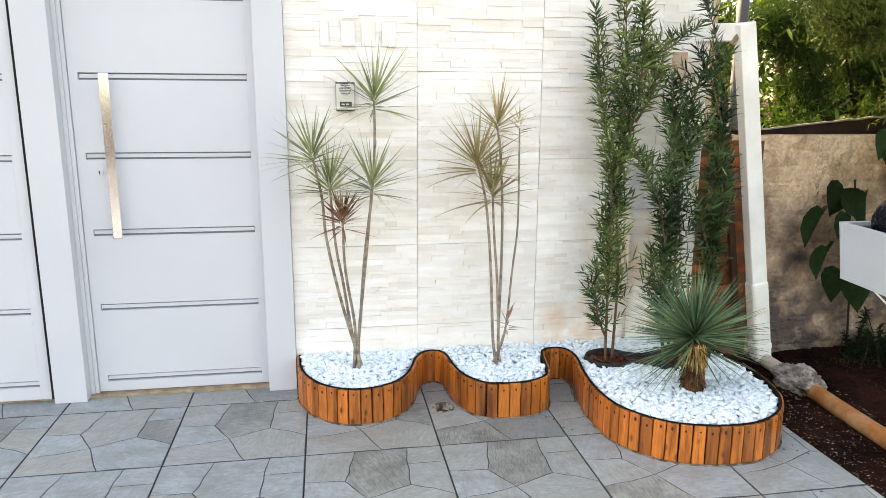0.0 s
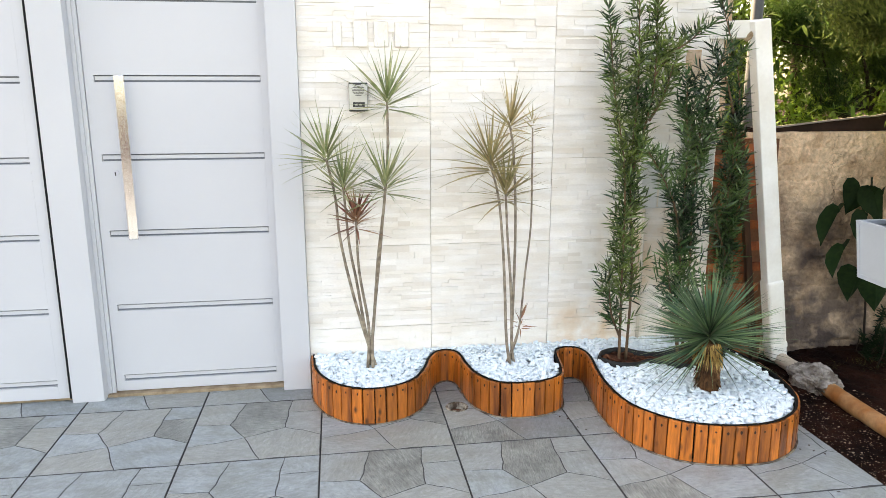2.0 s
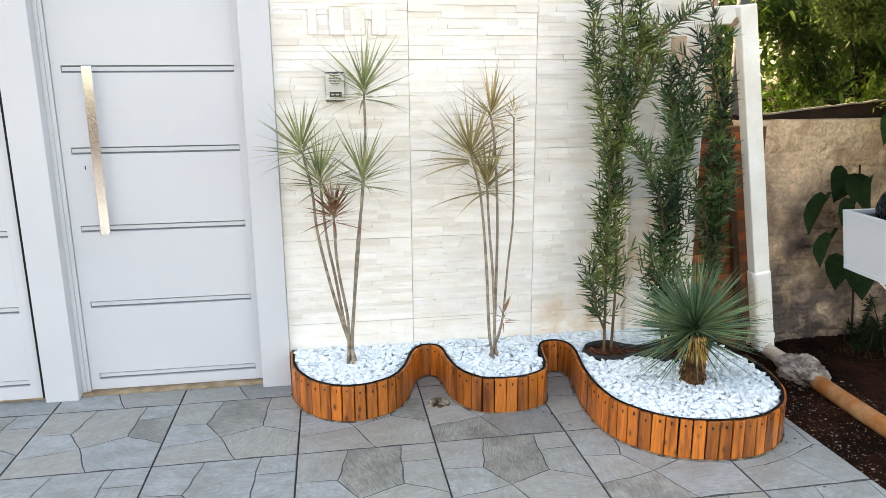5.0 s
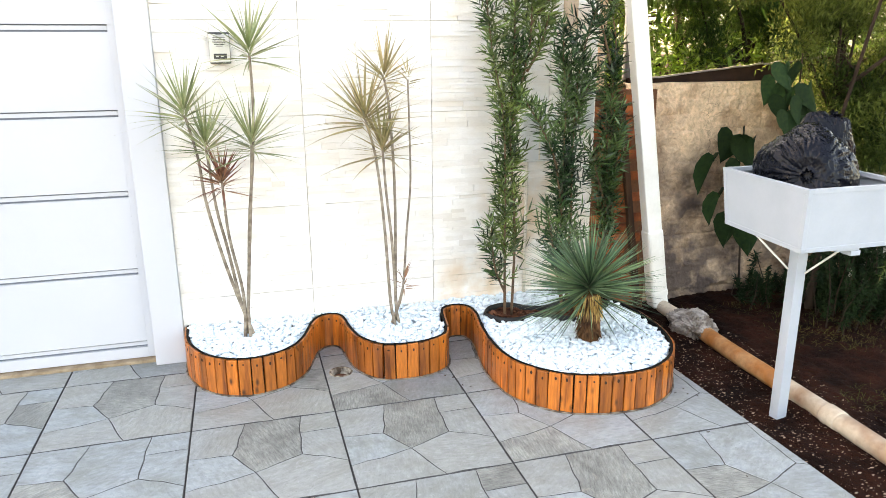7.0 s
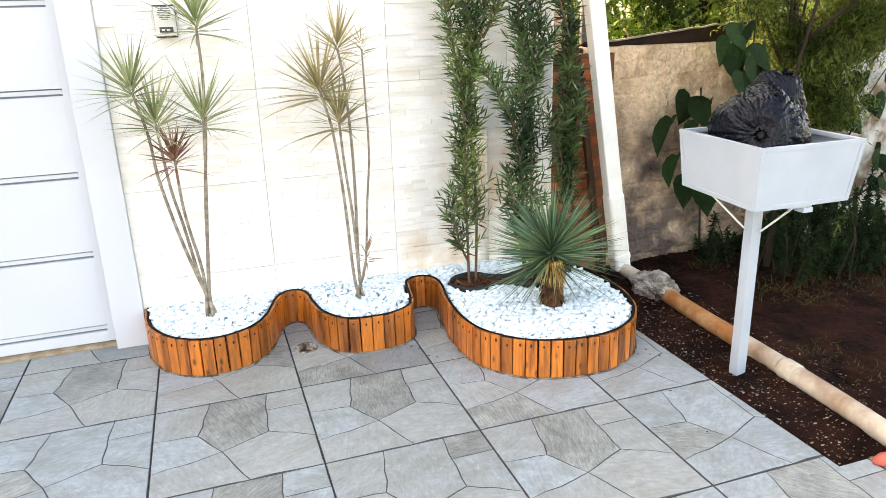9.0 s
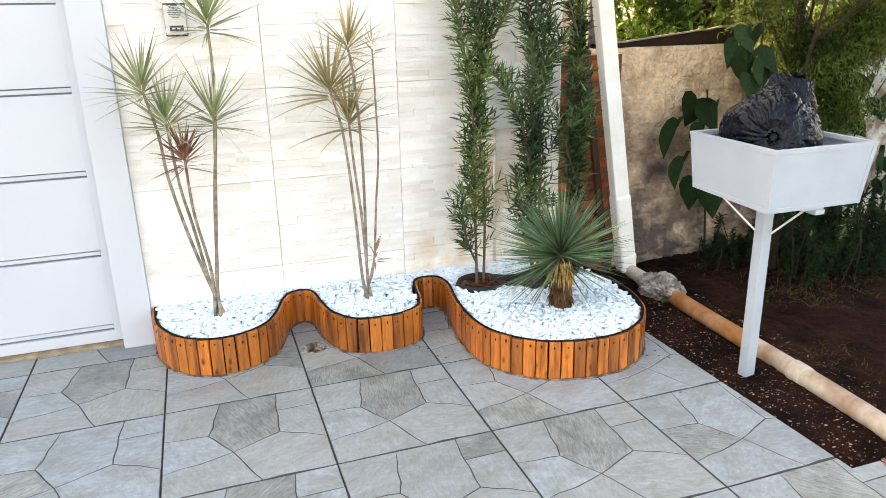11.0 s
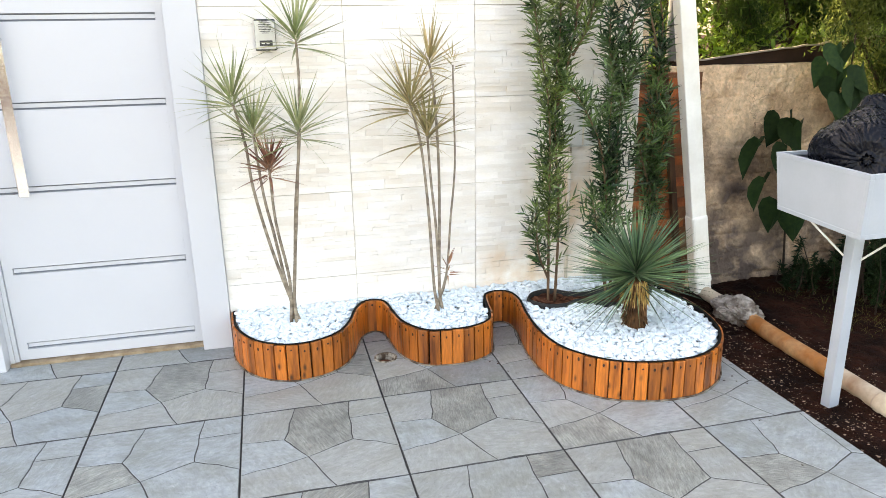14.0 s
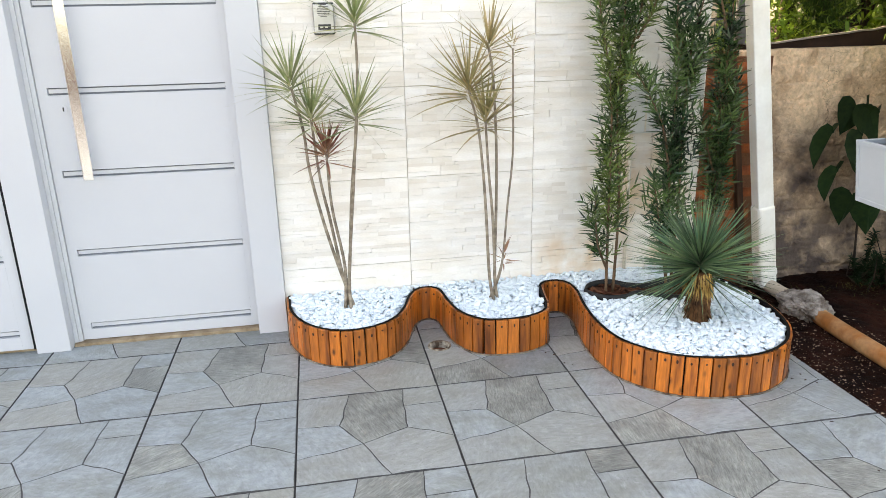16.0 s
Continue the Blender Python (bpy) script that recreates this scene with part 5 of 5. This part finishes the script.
# ---- raised steel bin with a bag ----
def bin_stand():
    x0, x1, y0, y1, z0, z1 = 2.262, 2.752, -0.785, -0.245, 0.785, 1.030
    cx, cy = 2.487, -0.512
    taper = lambda v: Vector((cx + (v.x - cx) * (1 - 0.35 * max(0, z1 - v.z)) + 0.02 * (v.y - cy) / 0.27 * 1.2, cy + (v.y - cy) * (1 - 0.35 * max(0, z1 - v.z)), v.z))
    stand = thing("bin_stand", (cx, cy, -0.04), "white steel rubbish basket raised on a square post", "bin")
    part("post", box(cx - 0.025, cx + 0.025, cy - 0.025, cy + 0.025, -0.06, z0, 0.004), M["steel"], stand)
    part("base_sheet", box(x0 + 0.004, x1 - 0.004, y0 + 0.004, y1 - 0.004, z0, z0 + 0.006, turn=taper), M["steel"], stand)
    for n, (a, b, c, d) in enumerate(((x0, x0 + 0.004, y0, y1), (x1 - 0.004, x1, y0, y1), (x0, x1, y0, y0 + 0.004), (x0, x1, y1 - 0.004, y1))):
        part("side_panel", box(a, b, c, d, z0 + 0.004, z1 - 0.004, turn=taper), M["steel"], stand)
    e = 0.018
    for z in (z0, z1 - e):
        for a, b, c, d in ((x0 - 0.003, x0 + e, y0 - 0.003, y1 + 0.003), (x1 - e, x1 + 0.003, y0 - 0.003, y1 + 0.003), (x0 + e, x1 - e, y0 - 0.003, y0 + e), (x0 + e, x1 - e, y1 - e, y1 + 0.003)):
            part("frame_rail", box(a, b, c, d, z, z + e, 0.0015, turn=taper), M["steel"], stand)
    for a, c in ((x0 - 0.0025, y0 - 0.0025), (x1 - e, y0 - 0.0025), (x0 - 0.0025, y1 - e), (x1 - e, y1 - e)):
        part("frame_post", box(a, a + e + 0.0025, c, c + e + 0.0025, z0 + e, z1 - e, 0.0015, turn=taper), M["steel"], stand)
    part("brace", tube([(cx - 0.029, cy + 0.018, 0.63), (cx - 0.16, cy + 0.10, z0)], 0.0045, 8), M["pvc"], stand)
    part("brace", tube([(cx + 0.020, cy - 0.026, 0.62), (cx + 0.005, -0.720, z0 - 0.010)], 0.0045, 8), M["pvc"], stand)
    part("bracket", box(cx - 0.06, cx + 0.050, -0.755, -0.715, z0 - 0.010, z0 - 0.001, 0.002), M["steel"], stand)
    part("bracket", box(cx + 0.006, cx + 0.052, -0.760, -0.712, z0 - 0.030, z0 - 0.0105, 0.002), M["steel"], stand)


bin_stand()


def bin_bag(centre, size, seed, label, knot, crumple):
    """A slack plastic bag: folds run out from its knot and fade over the lumps."""
    b = bmesh.new()
    bmesh.ops.create_icosphere(b, subdivisions=7, radius=1)
    k = Vector(knot).normalized()
    side = k.orthogonal().normalized()
    other = k.cross(side)
    off = Vector((seed * 3.1, 0, 0))
    ridge = lambda q: 1 - 2.2 * abs(noise.noise(q))
    for v in b.verts:
        p = v.co.copy()
        near = max(0.0, p.dot(k))
        angle = math.atan2(p.dot(other), p.dot(side))
        r = 1 + 0.20 * noise.noise(p * 1.2 + off)
        # pleats that run out of the knot
        theta = math.acos(max(-1, min(1, p.dot(k))))
        round_knot = Vector((math.cos(angle), math.sin(angle), 0))
        bend_off = 0.30 * noise.noise(p * 1.8 + off)
        pleat = sum(w * ridge(round_knot * f + Vector((bend_off * f, 0, theta * g)) + off) for w, f, g in ((0.040, 2.6, 0.9), (0.034, 5.5, 1.3), (0.024, 11.0, 1.8), (0.012, 21.0, 2.6)))
        r += pleat * min(1, theta * 2.2) * max(0.15, 1 - theta / 2.4) * max(0.25, min(1.3, 0.75 + 1.6 * noise.noise(p * 2.1 - off)))
        # creases between the lumps of the filling
        bent = p + 0.25 * Vector((noise.noise(p * 2.0 + off), noise.noise(p * 2.0 - off), 0))
        r += (0.35 + 0.65 * crumple) * (0.030 * ridge(bent * 2.4 + off) + 0.024 * ridge(bent * 5.0 + off * 2) + 0.014 * ridge(bent * 10.0 + off)) + 0.004 * ridge(bent * 21.0 + off)
        r -= 0.07 * max(0, 1 - abs(near - 0.985) / 0.04)
        p *= r
        p.z = max(p.z, -0.72)
        v.co = Vector(centre) + Vector((p.x * size[0], p.y * size[1], p.z * size[2]))
    bag = tagged(part("rubbish_bag", b, M["bag"], smooth=True), label, "bag", "bags in the basket")
    # the gathered neck
    root = Vector(centre) + Vector((k.x * size[0], k.y * size[1], k.z * size[2])) * 0.86
    neck, rows = bmesh.new(), []
    for j, (out, wide) in enumerate(((0.0, 0.030), (0.014, 0.013), (0.022, 0.012), (0.034, 0.018), (0.042, 0.021))):
        ring = []
        for i in range(40):
            a = 2 * math.pi * i / 40
            w = wide * (1 + 0.45 * noise.noise((math.cos(a) * 3, math.sin(a) * 3, j * 0.5 + seed)) + 0.22 * math.sin(a * 9 + seed))
            ring.append(neck.verts.new(root + k * (out + 0.02 * noise.noise((a * 2, j, seed))) + side * math.cos(a) * w + other * math.sin(a) * w))
        rows.append(ring)
    for p, q in zip(rows, rows[1:]):
        for i in range(40):
            neck.faces.new((p[i], p[(i + 1) % 40], q[(i + 1) % 40], q[i]))
    part("knotted_neck", neck, M["bag"], bag, "gathered plastic neck", smooth=True)


bin_bag((2.480, -0.50, 1.02), (0.165, 0.190, 0.200), 1, "knotted shiny black plastic rubbish bag in the basket", (-0.70, -0.70, 0.16), 0.35)
bin_bag((2.665, -0.37, 1.075), (0.125, 0.110, 0.180), 2, "crumpled shiny black plastic rubbish bag in the basket", (0.1, -0.30, 0.95), 1.0)

# a low red edging piece on the paving beyond the bed
red = bmesh.new()
tube([(2.385, -1.295, 0.008), (2.41, -1.312, 0.018), (2.50, -1.352, 0.022), (2.75, -1.46, 0.022)], [0.010, 0.026, 0.036, 0.038], 14, bm=red)
for v in red.verts:
    v.co.z = max(v.co.z, 0.001)
tagged(part("edging_stop", red, M["redpaint"], smooth=True), "faded red rounded rubber stop lying on the paving", "stop")


# ---- trees, vines and what lies behind ----
def limb_tree(name, at, height, crown, leaf, mat, label, seed, leaves, size, trunk=0.09, feathery=False):
    """Tapered trunk, forking limbs, and leaves in clumps round the twig ends. crown: list of centre and radii of the masses the limbs reach."""
    tree = thing(name, at, label, "tree")
    rng = np.random.default_rng(seed)
    at = np.array(at, float)
    mid = at + (rng.uniform(-0.1, 0.1), rng.uniform(-0.1, 0.1), height * 0.45)
    part("trunk", tube(spline([at - (0, 0, 0.1), (at + mid) / 2 + rng.normal(size=3) * 0.03, mid, at + (0.05, 0.05, height * 0.8)], 5), list(np.linspace(trunk, trunk * 0.3, 16)), 10), M["bark"], tree, smooth=True)
    twigs = []
    for c, r in crown:
        c, r = np.array(c), np.array(r)
        limb = bmesh.new()
        path = spline([mid + (at - mid) * rng.uniform(-0.4, 0.4), (mid + c) / 2 + rng.normal(size=3) * 0.12, c], 4)
        tube(path, list(np.linspace(trunk * 0.4, trunk * 0.12, len(path))), 6, bm=limb)
        for _ in range(max(6, int(26 * r.max()))):
            d = rng.normal(size=3)
            d /= np.linalg.norm(d)
            end = c + d * r * rng.uniform(0.55, 1.08)
            tube([c + (end - c) * 0.12, (c + end) / 2 + rng.normal(size=3) * 0.04, end], [trunk * 0.10, trunk * 0.07, trunk * 0.03], 4, bm=limb, caps=False)
            twigs.append((c, end))
        part("limb", limb, M["bark"], tree, smooth=True)
    base, way, length = [], [], []
    per = leaves // len(twigs)
    for c, end in twigs:
        d = (end - c) / (np.linalg.norm(end - c) + 1e-6)
        u = rng.uniform(0.35, 1.0, per)
        spread = 0.17 if not feathery else 0.085
        p = c + (end - c) * u[:, None] + rng.normal(size=(per, 3)) * spread * np.array((1, 1, 0.75))
        w = rng.normal(size=(per, 3)) * (0.75 if not feathery else 0.45) + d * 0.6 + np.array((0, 0, -0.1 if not feathery else 0.45))
        base.append(p)
        way.append(w)
        length.append(size * rng.uniform(0.6, 1.3, per))
    base, way, length = np.concatenate(base), np.concatenate(way), np.concatenate(length)
    v, f = blades(base, way, length, length * leaf, rng.uniform(0, 0.25, len(base)), 2, rng=rng)
    raw("crown", v, f, mat, tree)


limb_tree("broadleaf_tree", (4.3, 3.4, -0.05), 3.6, [
    ((3.1, 2.6, 2.1), (0.9, 0.7, 0.75)), ((4.2, 2.7, 2.3), (0.9, 0.8, 0.8)), ((5.3, 2.8, 2.2), (0.9, 0.8, 0.9)), ((3.5, 3.2, 3.2), (1.1, 0.9, 0.8)), ((4.9, 3.3, 3.2), (1.2, 0.9, 0.8)), ((6.4, 3.2, 2.5), (1.0, 0.9, 1.1)),
    ((2.6, 3.6, 2.9), (0.8, 0.7, 0.8)),
], 0.42, M["treeleaf"], "dense leafy green tree beyond the boundary wall", 31, 17000, 0.080)
limb_tree("broadleaf_tree", (7.5, 6.5, -0.05), 5.0, [
    ((5.0, 5.6, 1.9), (1.6, 1.0, 1.2)), ((7.2, 5.8, 2.2), (1.7, 1.1, 1.4)), ((9.2, 5.6, 2.0), (1.6, 1.1, 1.5)), ((6.4, 6.6, 3.9), (2.0, 1.2, 1.3)), ((3.2, 6.2, 2.2), (1.2, 0.9, 1.2)),
], 0.45, M["treeleaf"], "sunlit leafy green tree further behind the wall", 32, 6500, 0.15, trunk=0.14)
limb_tree("cypress_tree", (3.62, 0.55, -0.04), 2.4, [
    ((3.10, 0.72, 1.98), (0.30, 0.22, 0.28)), ((3.50, 0.62, 1.66), (0.30, 0.25, 0.28)), ((3.80, 0.60, 1.34), (0.34, 0.25, 0.34)), ((3.98, 0.58, 0.92), (0.28, 0.22, 0.34)), ((4.10, 0.60, 1.45), (0.26, 0.26, 0.35)),
    # masses centred above z 2.7 are unseen, added to block sky over the bed
    ((3.80, 0.55, 2.02), (0.45, 0.35, 0.35)), ((4.45, 0.58, 1.95), (0.45, 0.35, 0.50)), ((3.55, 0.40, 2.75), (0.8, 0.7, 0.35)), ((4.5, 0.10, 2.75), (0.9, 0.9, 0.4)),
    ((3.42, -0.35, 2.95), (0.60, 0.7, 0.3)), ((4.1, -0.9, 2.95), (0.9, 0.8, 0.35)), ((4.1, 1.35, 2.9), (0.6, 0.5, 0.4)),
], 0.24, M["thuja"], "feathery yellow-green cypress leaning over the earth bed", 33, 300000, 0.036, trunk=0.03, feathery=True)
limb_tree("conifer_tree", (4.5, 2.45, -0.05), 2.6, [
    ((4.05, 2.35, 1.60), (0.24, 0.18, 0.20)), ((4.80, 2.35, 1.62), (0.30, 0.20, 0.20)), ((3.62, 2.35, 2.05), (0.30, 0.20, 0.28)), ((3.92, 2.35, 1.88), (0.36, 0.20, 0.26)), ((4.30, 2.35, 2.12), (0.40, 0.22, 0.30)), ((4.62, 2.35, 1.84), (0.36, 0.20, 0.24)), ((3.95, 2.40, 2.50), (0.60, 0.25, 0.28)), ((4.9, 2.40, 2.4), (0.5, 0.25, 0.35)),
], 0.20, M["conifer"], "shaded dark green feathery conifer behind the shed roof", 35, 120000, 0.032, trunk=0.05, feathery=True)
limb_tree("hedge_tree", (4.6, 2.7, -0.05), 1.6, [
    ((3.0, 2.5, 1.35), (0.5, 0.4, 0.45)), ((3.9, 2.5, 1.30), (0.6, 0.4, 0.45)), ((4.9, 2.5, 1.35), (0.6, 0.4, 0.5)), ((5.9, 2.5, 1.30), (0.6, 0.4, 0.5)),
], 0.45, M["hedge"], "bright green leafy shrub behind the shed roof", 34, 6000, 0.08, trunk=0.03)


def heart_leaf_mesh():
    verts, faces = [(0, 0, 0)], []
    n = 18
    for k in range(n):
        t = 2 * math.pi * k / n
        x = 0.50 * math.sin(t) ** 3 * 1.05
        y = -(0.40 * math.cos(t) - 0.16 * math.cos(2 * t) - 0.06 * math.cos(3 * t)) + 0.18
        verts.append((x * 0.92, y * 1.35, 0.42 * abs(x) - 0.45 * y * y + 0.03 * math.sin(5 * t)))
    for k in range(n):
        faces.append((0, 1 + k, 1 + (k + 1) % n))
    me = bpy.data.meshes.new("leaf")
    me.from_pydata(verts, [], faces)
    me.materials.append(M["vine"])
    me.polygons.foreach_set("use_smooth", [True] * n)
    return me


heart = heart_leaf_mesh()


def climber(name, routes, count, size, label, seed, hung=()):
    rng = np.random.default_rng(seed)
    v = thing(name, routes[0][0], label, "vine")
    for pts in routes:
        path = spline(pts, 6)
        part("vine_stem", tube(path, list(np.linspace(0.008, 0.003, len(path))), 6), M["bark"], v, smooth=True)
        for _ in range(count):
            p = path[rng.integers(len(path))] + rng.normal(size=3) * np.array((0.09, 0.05, 0.09))
            p[1] = min(p[1], BACK_Y - 0.04)
            s = size * rng.uniform(0.6, 1.25)
            ob = new("leaf", heart)
            ob.matrix_world = Matrix.Translation(p) @ Euler((radians(rng.uniform(-115, -70)), radians(rng.uniform(-20, 20)), radians(rng.uniform(-40, 40)))).to_matrix().to_4x4() @ Matrix.Rotation(rng.uniform(-0.35, 0.35), 4, "Z") @ Matrix.Scale(s, 4)
            under(ob, v)
    for x, y, z, s in hung:
        ob = new("leaf", heart)
        ob.matrix_world = Matrix.Translation((x, y, z)) @ Euler((radians(rng.uniform(-100, -55)), radians(rng.uniform(-18, 18)), radians(rng.uniform(-40, 40)))).to_matrix().to_4x4() @ Matrix.Rotation(rng.uniform(-0.2, 0.2), 4, "Z") @ Matrix.Scale(s * 1.15, 4)
        under(ob, v)


climber("heart_leaf_vine", [
    [(3.36, 0.88, 0.0), (3.30, 0.86, 0.45), (3.22, 0.86, 0.85), (3.26, 0.86, 1.05)],
    [(3.30, 0.86, 0.45), (3.40, 0.64, 1.00), (3.26, 0.46, 1.32), (3.25, 0.45, 1.50)],
], 0, 0.16, "climbing vine with large dark heart-shaped leaves", 41, [
    (3.08, 0.43, 1.340, 0.130), (3.18, 0.42, 1.310, 0.140), (3.25, 0.41, 1.240, 0.130), (3.31, 0.42, 1.200, 0.140), (3.29, 0.41, 1.080, 0.130), (3.17, 0.42, 1.180, 0.120),
    (3.01, 0.80, 0.870, 0.207), (3.20, 0.78, 1.010, 0.193), (3.13, 0.79, 1.010, 0.165), (3.29, 0.80, 0.970, 0.193), (3.18, 0.77, 0.850, 0.200), (3.07, 0.79, 0.650, 0.186), (3.19, 0.79, 0.500, 0.193), (3.32, 0.79, 0.430, 0.179),
    (3.28, 0.80, 0.750, 0.193), (3.40, 0.79, 0.610, 0.179), (3.12, 0.42, 1.430, 0.131), (3.21, 0.41, 1.410, 0.141), (3.14, 0.43, 1.260, 0.131), (3.29, 0.42, 1.320, 0.141), (3.23, 0.41, 1.150, 0.136), (3.36, 0.43, 1.215, 0.131), (3.66, 0.78, 0.900, 0.193)])
climber("heart_leaf_vine", [
    [(4.2, 0.80, 0.1), (4.35, 0.80, 0.5), (4.55, 0.82, 0.9), (4.75, 0.82, 1.2)],
    [(4.3, 0.75, 0.15), (4.7, 0.78, 0.35), (5.0, 0.8, 0.6)],
    [(3.9, 0.8, 0.2), (3.95, 0.8, 0.6), (4.0, 0.8, 0.9)],
], 12, 0.15, "vine with broad dark leaves hanging by the pale wall", 42)


def low_shrub(x0, x1, y0, y1, tall, stems, label, seed, leaves=44, slim=1.0, mat="vine"):
    rng = np.random.default_rng(seed)
    s = thing("low_shrub", ((x0 + x1) / 2, (y0 + y1) / 2, -0.03), label, "shrub")
    base, way = [], []
    for _ in range(stems):
        r = np.array((rng.uniform(x0, x1), rng.uniform(y0, y1), -0.03))
        tip = r + (rng.uniform(-0.15, 0.15), rng.uniform(-0.12, 0.05), rng.uniform(0.35, 1.0) * tall)
        b = tube([r, (r + tip) / 2 + rng.normal(size=3) * 0.02, tip], [0.005, 0.004, 0.002], 5)
        part("stem", b, M["bark"], s)
        for u in rng.uniform(0.15, 1, leaves):
            base.append(r + (tip - r) * u)
            way.append(rng.normal(size=3) + (0, -0.2, 0.3))
    n = len(base)
    v, f = blades(base, way, rng.uniform(0.05, 0.10, n) * slim**0.5, rng.uniform(0.018, 0.034, n) * slim, rng.uniform(0, 0.3, n), 3, loose=1.0, rng=rng)
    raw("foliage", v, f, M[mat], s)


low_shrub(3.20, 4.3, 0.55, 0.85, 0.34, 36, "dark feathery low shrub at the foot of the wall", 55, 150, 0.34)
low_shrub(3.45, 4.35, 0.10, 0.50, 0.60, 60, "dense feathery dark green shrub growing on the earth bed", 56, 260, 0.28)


def grass():
    rng = np.random.default_rng(60)
    n = 42000
    x, y = rng.uniform(2.85, 5.2, n), rng.uniform(-1.35, 0.75, n)
    keep = np.array([noise.noise((a * 2.2, b * 2.2, 8)) + (a - 3.45) * 0.75 - 0.15 > rng.uniform(-0.40, 0.55) for a, b in zip(x, y)])
    x, y = x[keep], y[keep]
    n = len(x)
    z = np.array([-0.045 + 0.020 * noise.noise((a * 3, b * 3, 0)) + 0.03 * max(0, min(1, (a - 2.75) / 1.2)) for a, b in zip(x, y)]) - 0.01
    way = rng.normal(size=(n, 3)) * (0.8, 0.8, 0.2) + (0, 0, 0.6)
    v, f = blades(np.stack([x, y, z], 1), way, rng.uniform(0.03, 0.09, n), rng.uniform(0.002, 0.004, n), rng.uniform(0.1, 0.6, n), 2, rng=rng)
    tagged(raw("dry_grass", v, f, M["grass"]), "sparse dry grass growing on the red earth", "grass", kind="stuff")


grass()


def shed_roof():
    roof = thing("shed_roof", (3.6, 1.4, 1.4), "rusty dark corrugated shed roof behind the boundary wall", "roof")
    rise = lambda x: 1.372 + 0.095 * max(0.0, x - 2.75) ** 0.9 + 0.005 * math.sin(x * 37) * min(1.0, max(0.0, x - 3.1) * 2)
    xs, ys = np.arange(2.55, 5.2, 0.02), (1.03, 1.5, 2.1)
    verts = [(x, y, rise(x) - 0.014 - 0.16 * (y - 1.03)) for y in ys for x in xs]
    w = len(xs)
    faces = [(j * w + i, j * w + i + 1, (j + 1) * w + i + 1, (j + 1) * w + i) for j in range(2) for i in range(w - 1)]
    raw("sheet", verts, faces, M["rust"], roof, smooth=True)
    board, strip = bmesh.new(), bmesh.new()
    for b, low, high, y0, y1 in ((board, -0.15, -0.012, 1.05, 1.075), (strip, -0.014, -0.004, 1.018, 1.03)):
        ends = [[b.verts.new((x, y, (1.30 if low < -0.1 else rise(x) + low) if k == 0 else rise(x) + high)) for y in (y0, y1) for k in (0, 1)] for x in np.linspace(2.55, 5.2, 150)]
        for p, q in zip(ends, ends[1:]):
            for i, j in ((0, 1), (1, 3), (3, 2), (2, 0)):
                b.faces.new((p[i], p[j], q[j], q[i]))
    part("eave_board", board, M["rust"], roof)
    part("edge_strip", strip, M["galv"], roof, "pale sheet edge")


shed_roof()
pole = thing("street_pole", (2.68, 1.28, -0.05), "dark grey pole standing behind the downpipe", "pole")
part("shaft", tube([(2.68, 1.28, -0.05), (2.68, 1.28, 3.6)], 0.036, 14), M["pole"], pole, smooth=True)
post = thing("timber_post", (2.45, 1.22, -0.05), "pale timber post behind the wall end", "post")
part("shaft", box(2.425, 2.475, 1.20, 1.25, -0.05, 2.9, 0.004), M["stain"], post)


def fallen_leaves():
    rng = random.Random(17)
    spots = [(1.16, 0.20), (1.19, 0.17), (2.17, -0.30), (2.20, -0.33), (2.12, -0.28), (2.18, -0.25), (1.99, -0.93), (1.24, 0.05), (1.21, 0.08), (2.05, -0.62)]
    for x, y in spots:
        b = bmesh.new()
        n, long = 9, rng.uniform(1.2, 2.6)
        rim = [b.verts.new((0.0042 * long * math.cos(t) * rng.uniform(0.7, 1.2), 0.0040 * math.sin(t) * rng.uniform(0.6, 1.3), 0.0015 + 0.003 * abs(math.sin(t)) * rng.random())) for t in np.linspace(0, 2 * math.pi, n, endpoint=False)]
        mid = b.verts.new((0, 0, 0.0015))
        for k in range(n):
            b.faces.new((mid, rim[k], rim[(k + 1) % n]))
        bmesh.ops.transform(b, matrix=Matrix.Translation((x, y, 0)) @ Matrix.Rotation(rng.uniform(0, 6), 4, "Z") @ Matrix.Scale(rng.uniform(0.8, 1.4), 4), verts=b.verts)
        tagged(part("fallen_leaf", b, M["dryleaf"]), "small dry brown leaf fallen on the paving", "leaf", "fallen leaves")


fallen_leaves()

# ---- pieces of the walls and the floor ----
wall_panels()
bricks()
floor_tiles()
